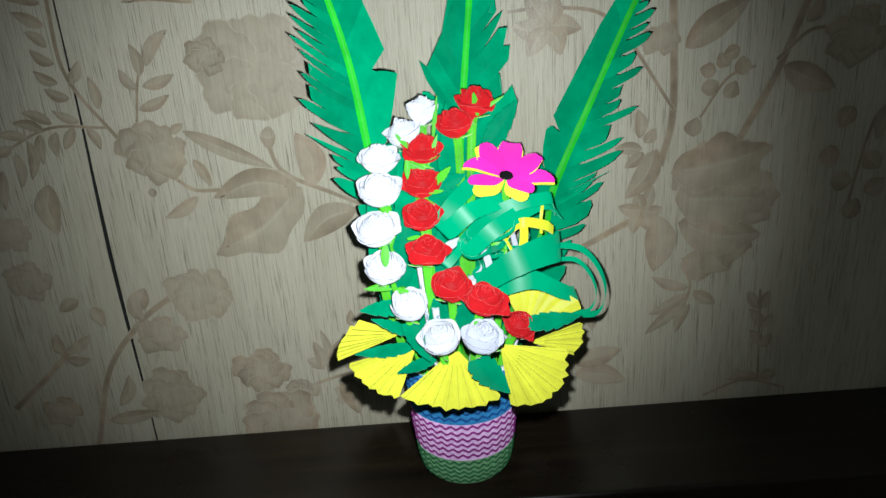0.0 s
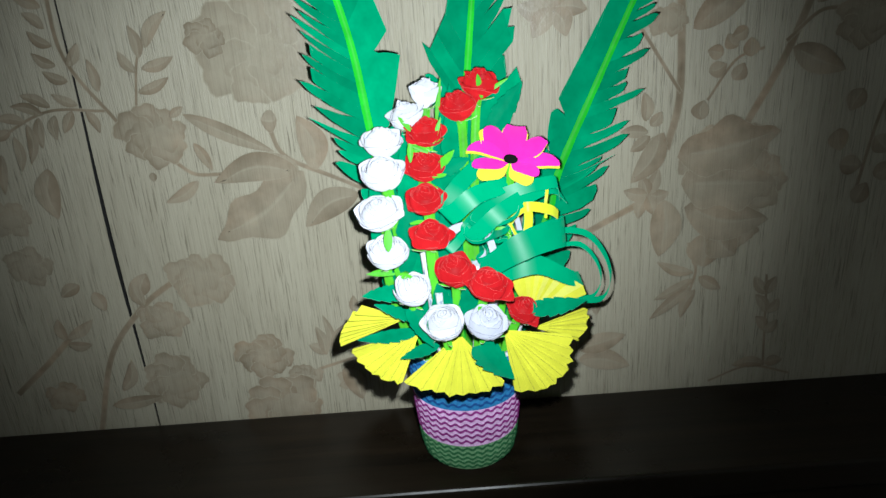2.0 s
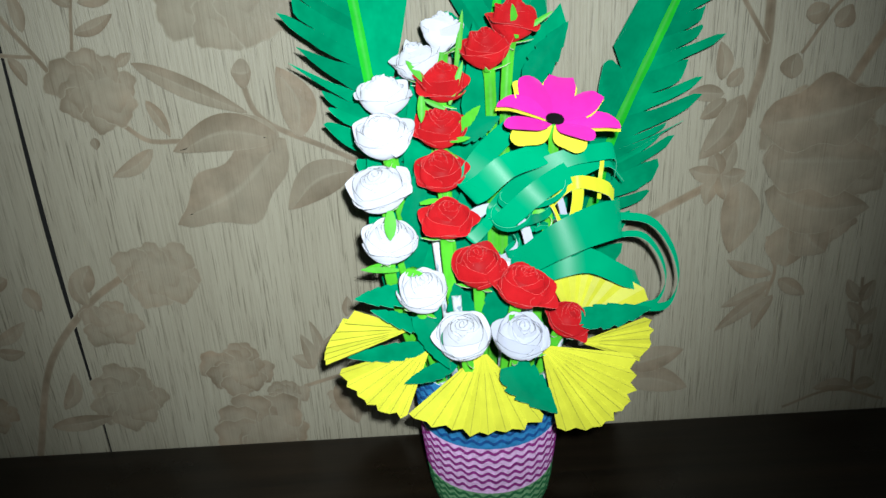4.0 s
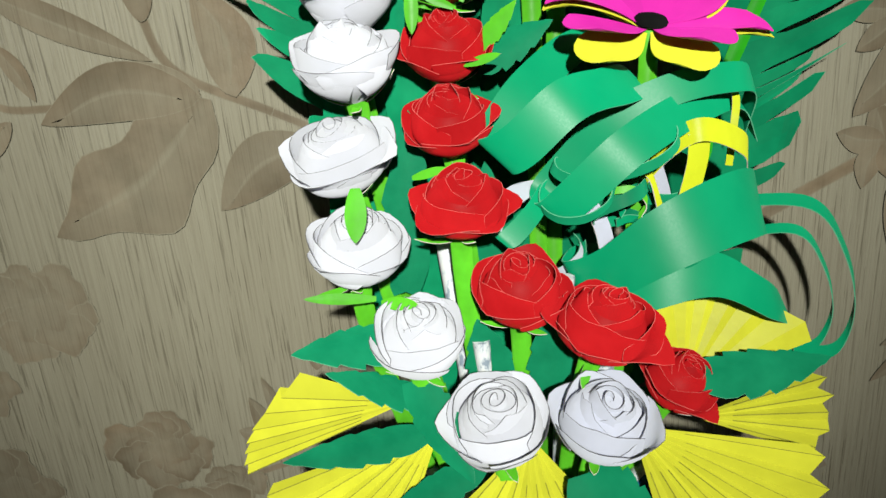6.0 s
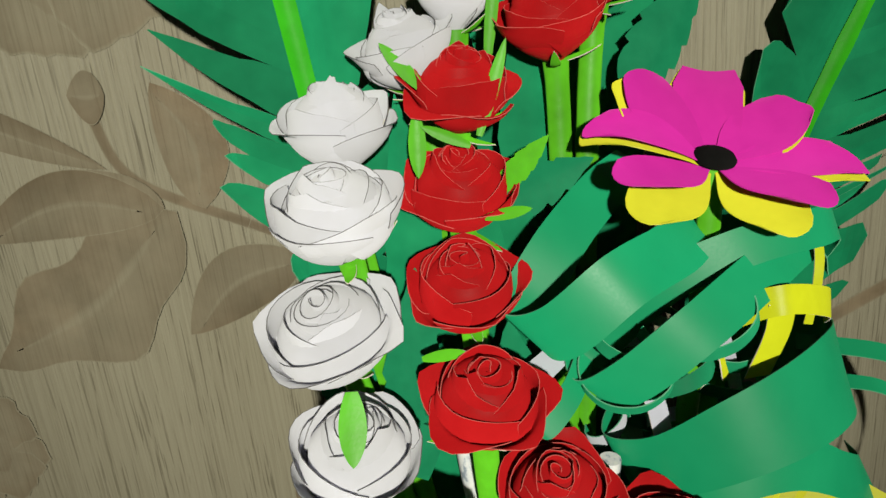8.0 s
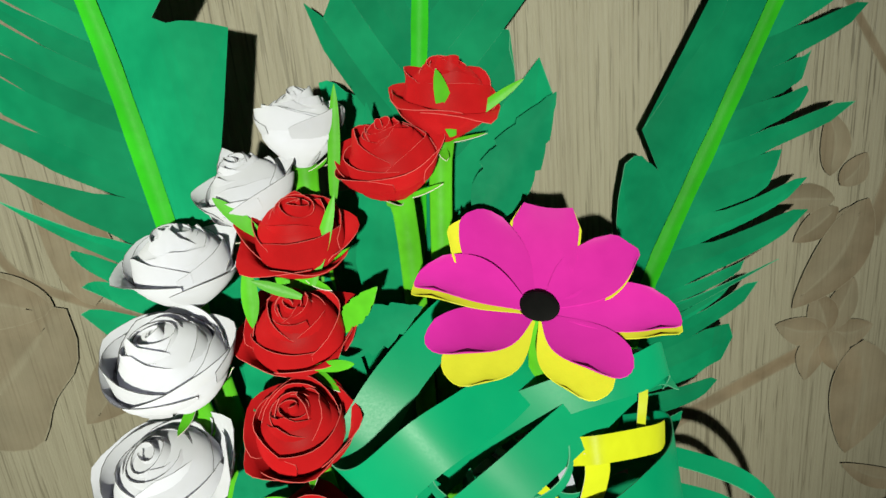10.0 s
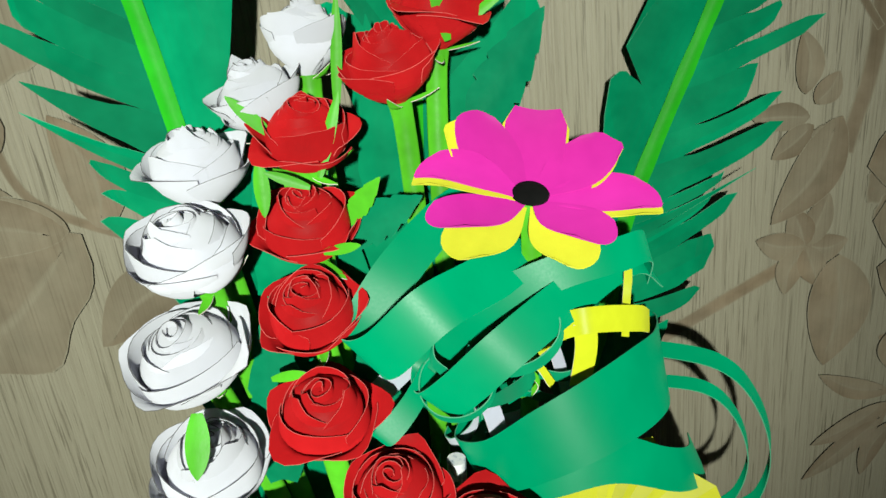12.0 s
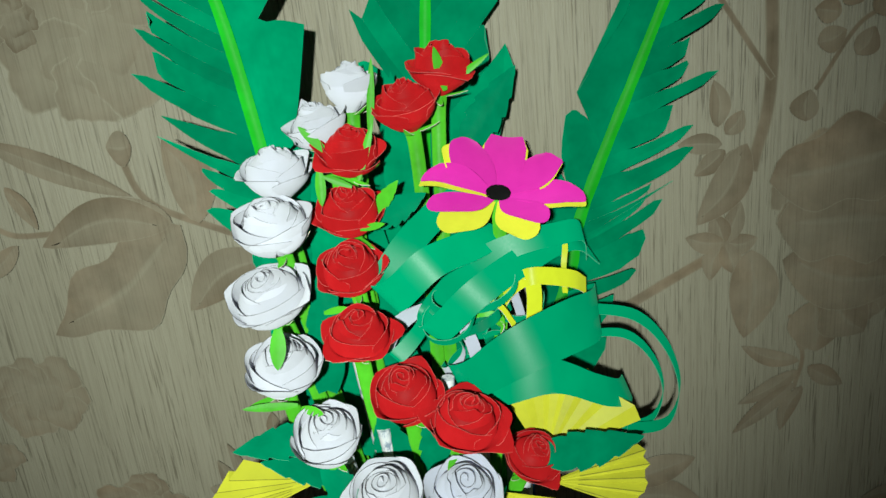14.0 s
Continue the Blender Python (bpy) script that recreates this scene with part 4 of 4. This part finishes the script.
for i in range(20):
    rng = random.Random(200 + i)
    c = Vector((rng.uniform(0.09, 0.135), rng.uniform(0.69, 0.725), rng.uniform(0.205, 0.262)))
    a0, r = rng.uniform(0, 6.28), rng.uniform(0.009, 0.020)
    w = Vector((rng.uniform(-0.4, 0.4), rng.uniform(-0.7, 0.7), 1)).normalized()
    e1 = w.orthogonal().normalized()
    e2 = w.cross(e1)
    rows = [tuple(c + (e1 * math.cos(a0 + k * 0.7) + e2 * math.sin(a0 + k * 0.7)) * r * (1 - 0.06 * k) + w * 0.002 * k) + tuple(w * rng.uniform(0.0035, 0.0055)) for k in range(7)]
    if i % 4 == 3:
        ribbon(rows, "curled_strip", "narrow curled green paper strip with a white back", [LEAF_GREEN, WHITE_COOL, GREEN_EDGE], 6)
    else:
        ribbon(rows, "curled_strip", "narrow curled green paper strip", [GREEN_GLOSS, LEAF_GREEN, GREEN_EDGE], 6)


for rows, wide, mats, label in (
        (((0.123, 0.712, 0.259), (0.126, 0.708, 0.246), (0.129, 0.706, 0.230)), (0.0045, 0.001, 0.001), [WHITE_COOL, WHITE_COOL, CORE], "narrow white paper strip among the green curls"),
        (((0.094, 0.704, 0.246), (0.099, 0.699, 0.236), (0.102, 0.698, 0.222)), (0.0065, 0.002, 0.001), [WHITE_COOL, WHITE_COOL, CORE], "narrow white paper strip among the green curls"),
        (((0.098, 0.704, 0.246), (0.106, 0.700, 0.249), (0.113, 0.699, 0.248), (0.117, 0.700, 0.243), (0.115, 0.704, 0.236)), (0.0005, 0.001, 0.003), [LIME, LIME, CORE], "narrow lime paper strip among the green curls")):
    ribbon([r + wide for r in rows], "curled_strip", label, mats)


# ---- pleated yellow fans round the rim ----
def fan(apex, p0, pm, p1, pleats, depth, label, seed, dark_folds=True, stair=False):
    rng = random.Random(seed)
    a = Vector(apex)
    ob = thing("paper_fan", a, label, "paper fan", "yellow fans")
    v0, vm, v1 = (Vector(p) - a for p in (p0, pm, p1))
    up = v1.cross(v0).normalized()
    if up.z < 0:
        up = -up
    out = []
    for k in range(pleats):
        for share, high in ((0.0, -0.5), (1.06 if stair else 0.5, 0.5)):
            t = min(1.0, (k + share * rng.uniform(0.97, 1.03)) / pleats)
            v = v0 * (1 - t) * (1 - 2 * t) + vm * 4 * t * (1 - t) + v1 * t * (2 * t - 1)
            out.append((v * (rng.uniform(0.97, 1.02) + (0.03 if stair else 0.07) * (high > 0)), depth * 1.7 * high * rng.uniform(0.8, 1.2)))
    out.append((v1.copy(), -0.5 * depth))
    for k in range(pleats):
        s = Shape()
        s.sheet([[v * q + up * (lift * q + 0.0008) for v, lift in out[2 * k:2 * k + 3]] for q in (0.06, 0.37, 0.69, 1.0)], 0.00035, False)
        part("pleat", s, [YELLOW, YELLOW, YELLOW], ob)
    # dark strips draw the fold lines, the crease shade put into their colour
    for k in range(pleats if dark_folds else 0):
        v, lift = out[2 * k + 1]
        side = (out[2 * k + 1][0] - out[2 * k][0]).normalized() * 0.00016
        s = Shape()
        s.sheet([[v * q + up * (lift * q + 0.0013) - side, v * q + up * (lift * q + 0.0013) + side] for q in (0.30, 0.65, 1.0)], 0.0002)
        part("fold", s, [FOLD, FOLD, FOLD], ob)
    return ob


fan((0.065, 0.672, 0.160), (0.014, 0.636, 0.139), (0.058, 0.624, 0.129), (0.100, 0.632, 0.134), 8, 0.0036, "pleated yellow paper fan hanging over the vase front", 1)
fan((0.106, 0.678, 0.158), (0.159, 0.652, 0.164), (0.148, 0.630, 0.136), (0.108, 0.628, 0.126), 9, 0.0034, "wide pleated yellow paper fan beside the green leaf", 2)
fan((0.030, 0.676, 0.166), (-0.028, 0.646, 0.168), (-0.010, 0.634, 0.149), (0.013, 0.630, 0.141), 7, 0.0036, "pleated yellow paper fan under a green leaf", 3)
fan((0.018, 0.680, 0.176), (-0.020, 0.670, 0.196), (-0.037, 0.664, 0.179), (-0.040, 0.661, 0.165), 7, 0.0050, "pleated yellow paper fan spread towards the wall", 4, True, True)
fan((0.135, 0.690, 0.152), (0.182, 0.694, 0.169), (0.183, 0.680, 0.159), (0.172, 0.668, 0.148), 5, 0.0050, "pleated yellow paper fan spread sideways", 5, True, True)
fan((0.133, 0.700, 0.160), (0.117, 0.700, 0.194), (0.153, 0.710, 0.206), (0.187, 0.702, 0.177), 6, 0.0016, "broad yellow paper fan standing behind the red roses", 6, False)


# ---- small cut leaves ----
def small_leaf(base, tip, width, seed, up=(0, -0.4, 1), mats=None, serrate=0.11, label="small green cut paper leaf with a toothed edge"):
    rng = random.Random(seed)
    b, t = Vector(base), Vector(tip)
    ob = thing("small_paper_leaf", b, label, "paper leaf", "small leaves")
    x = (t - b).normalized()
    z = Vector(up)
    z = (z - x * z.dot(x)).normalized()
    y = z.cross(x)
    g = blade((t - b).length, width, 0.0, rng.uniform(-0.35, -0.1), 22, 5, serrate * rng.uniform(0.7, 1.3), 0.12, 0.8, serrate == 0)
    s = Shape()
    s.sheet([[x * p[0] + y * p[1] + z * p[2] for p in row] for row in g], 0.00035)
    part("blade", s, mats or [LEAF_GREEN, LEAF_GREEN, GREEN_EDGE], ob)
    return ob


small_leaf((0.018, 0.673, 0.209), (-0.016, 0.652, 0.213), 0.024, 1)
small_leaf((0.026, 0.677, 0.178), (-0.008, 0.662, 0.200), 0.018, 2)
small_leaf((0.024, 0.670, 0.168), (-0.024, 0.648, 0.174), 0.017, 3)
small_leaf((0.044, 0.655, 0.162), (0.012, 0.639, 0.158), 0.014, 4)
small_leaf((0.082, 0.648, 0.161), (0.108, 0.626, 0.138), 0.030, 5, (0.2, -0.6, 1))
small_leaf((0.132, 0.676, 0.179), (0.182, 0.679, 0.182), 0.024, 6)
small_leaf((0.022, 0.666, 0.192), (0.042, 0.640, 0.166), 0.018, 7, (-0.5, -0.8, 0.6))
small_leaf((0.056, 0.716, 0.300), (0.084, 0.708, 0.313), 0.016, 8, (0, -1, 0.5))
small_leaf((0.057, 0.716, 0.305), (0.071, 0.708, 0.321), 0.008, 9, (0, -1, 0.3), [LIME, LIME, CORE])
small_leaf((0.020, 0.705, 0.212), (0.028, 0.706, 0.285), 0.022, 10, (0, -1, 0.1))
small_leaf((0.060, 0.715, 0.200), (0.056, 0.712, 0.262), 0.024, 11, (0, -1, 0.1))
small_leaf((0.055, 0.690, 0.168), (0.048, 0.688, 0.205), 0.022, 12, (0, -1, 0.1))
small_leaf((0.078, 0.685, 0.165), (0.074, 0.685, 0.205), 0.022, 13, (0, -1, 0.1))
small_leaf((0.110, 0.752, 0.330), (0.140, 0.768, 0.368), 0.022, 14, (0, -1, 0.1))
small_leaf((0.0095, 0.671, 0.2640), (0.0090, 0.661, 0.2475), 0.0130, 15, (0, -0.8, 0.6), [LIME, LIME, CORE], 0.0, "lime green pointed paper sepal folded over a rose")
small_leaf((0.002, 0.677, 0.2265), (-0.0115, 0.672, 0.2245), 0.0060, 16, (0, -0.5, 1), [LIME, LIME, CORE], 0.0, "lime green pointed paper leaf under a rose")

for i, (b, t, w) in enumerate((((0.074, 0.738, 0.16), (0.071, 0.752, 0.372), 0.034), ((0.030, 0.722, 0.16), (0.026, 0.738, 0.335), 0.030), ((0.052, 0.728, 0.15), (0.050, 0.742, 0.318), 0.030),
                              ((0.098, 0.735, 0.16), (0.100, 0.755, 0.330), 0.034), ((0.012, 0.715, 0.17), (-0.006, 0.728, 0.300), 0.028))):
    small_leaf(b, t, w, 40 + i, (0, -1, 0.05), [GREEN, GREEN, GREEN_EDGE], 0.10, "long green cut paper leaf standing behind the roses")

for i, (b, t, w) in enumerate((((0.057, 0.738, 0.340), (0.063, 0.735, 0.380), 0.007), ((0.051, 0.712, 0.322), (0.061, 0.715, 0.349), 0.007), ((0.036, 0.722, 0.336), (0.024, 0.718, 0.351), 0.008),
                              ((0.099, 0.735, 0.360), (0.095, 0.726, 0.382), 0.009), ((0.100, 0.740, 0.362), (0.123, 0.735, 0.376), 0.006), ((0.048, 0.708, 0.320), (0.034, 0.707, 0.327), 0.006),
                              ((0.033, 0.708, 0.330), (0.032, 0.707, 0.312), 0.009), ((0.050, 0.700, 0.300), (0.063, 0.694, 0.303), 0.006), ((0.012, 0.672, 0.223), (-0.012, 0.664, 0.228), 0.007),
                              ((0.014, 0.670, 0.222), (0.028, 0.654, 0.227), 0.008), ((0.028, 0.690, 0.262), (0.041, 0.684, 0.266), 0.006))):
    small_leaf(b, t, w, 60 + i, (0, -1, 0.35), [LIME, LIME, CORE], 0.0, "lime green pointed paper sepal beside a rose")

# ---- rolled scrap-paper sticks that hold the flowers up inside the vase ----
for i, (x, y, z) in enumerate(((0.036, 0.712, 0.245), (0.028, 0.690, 0.178), (0.049, 0.690, 0.195), (0.085, 0.700, 0.215), (0.100, 0.690, 0.195), (0.128, 0.700, 0.175))):
    base = Vector((VX + (x - VX) * 0.5, VY + (y - VY) * 0.4, 0.03))
    ob = thing("paper_stick", base, "white printed scrap paper rolled into a stick", "stick", "paper sticks")
    s = Shape()
    s.tube([Vector((0, 0, 0)), (Vector((x, y, z)) - base) * 0.5, Vector((x, y, z)) - base], 0.0036, 12)
    part("roll", s, PRINTED, ob)
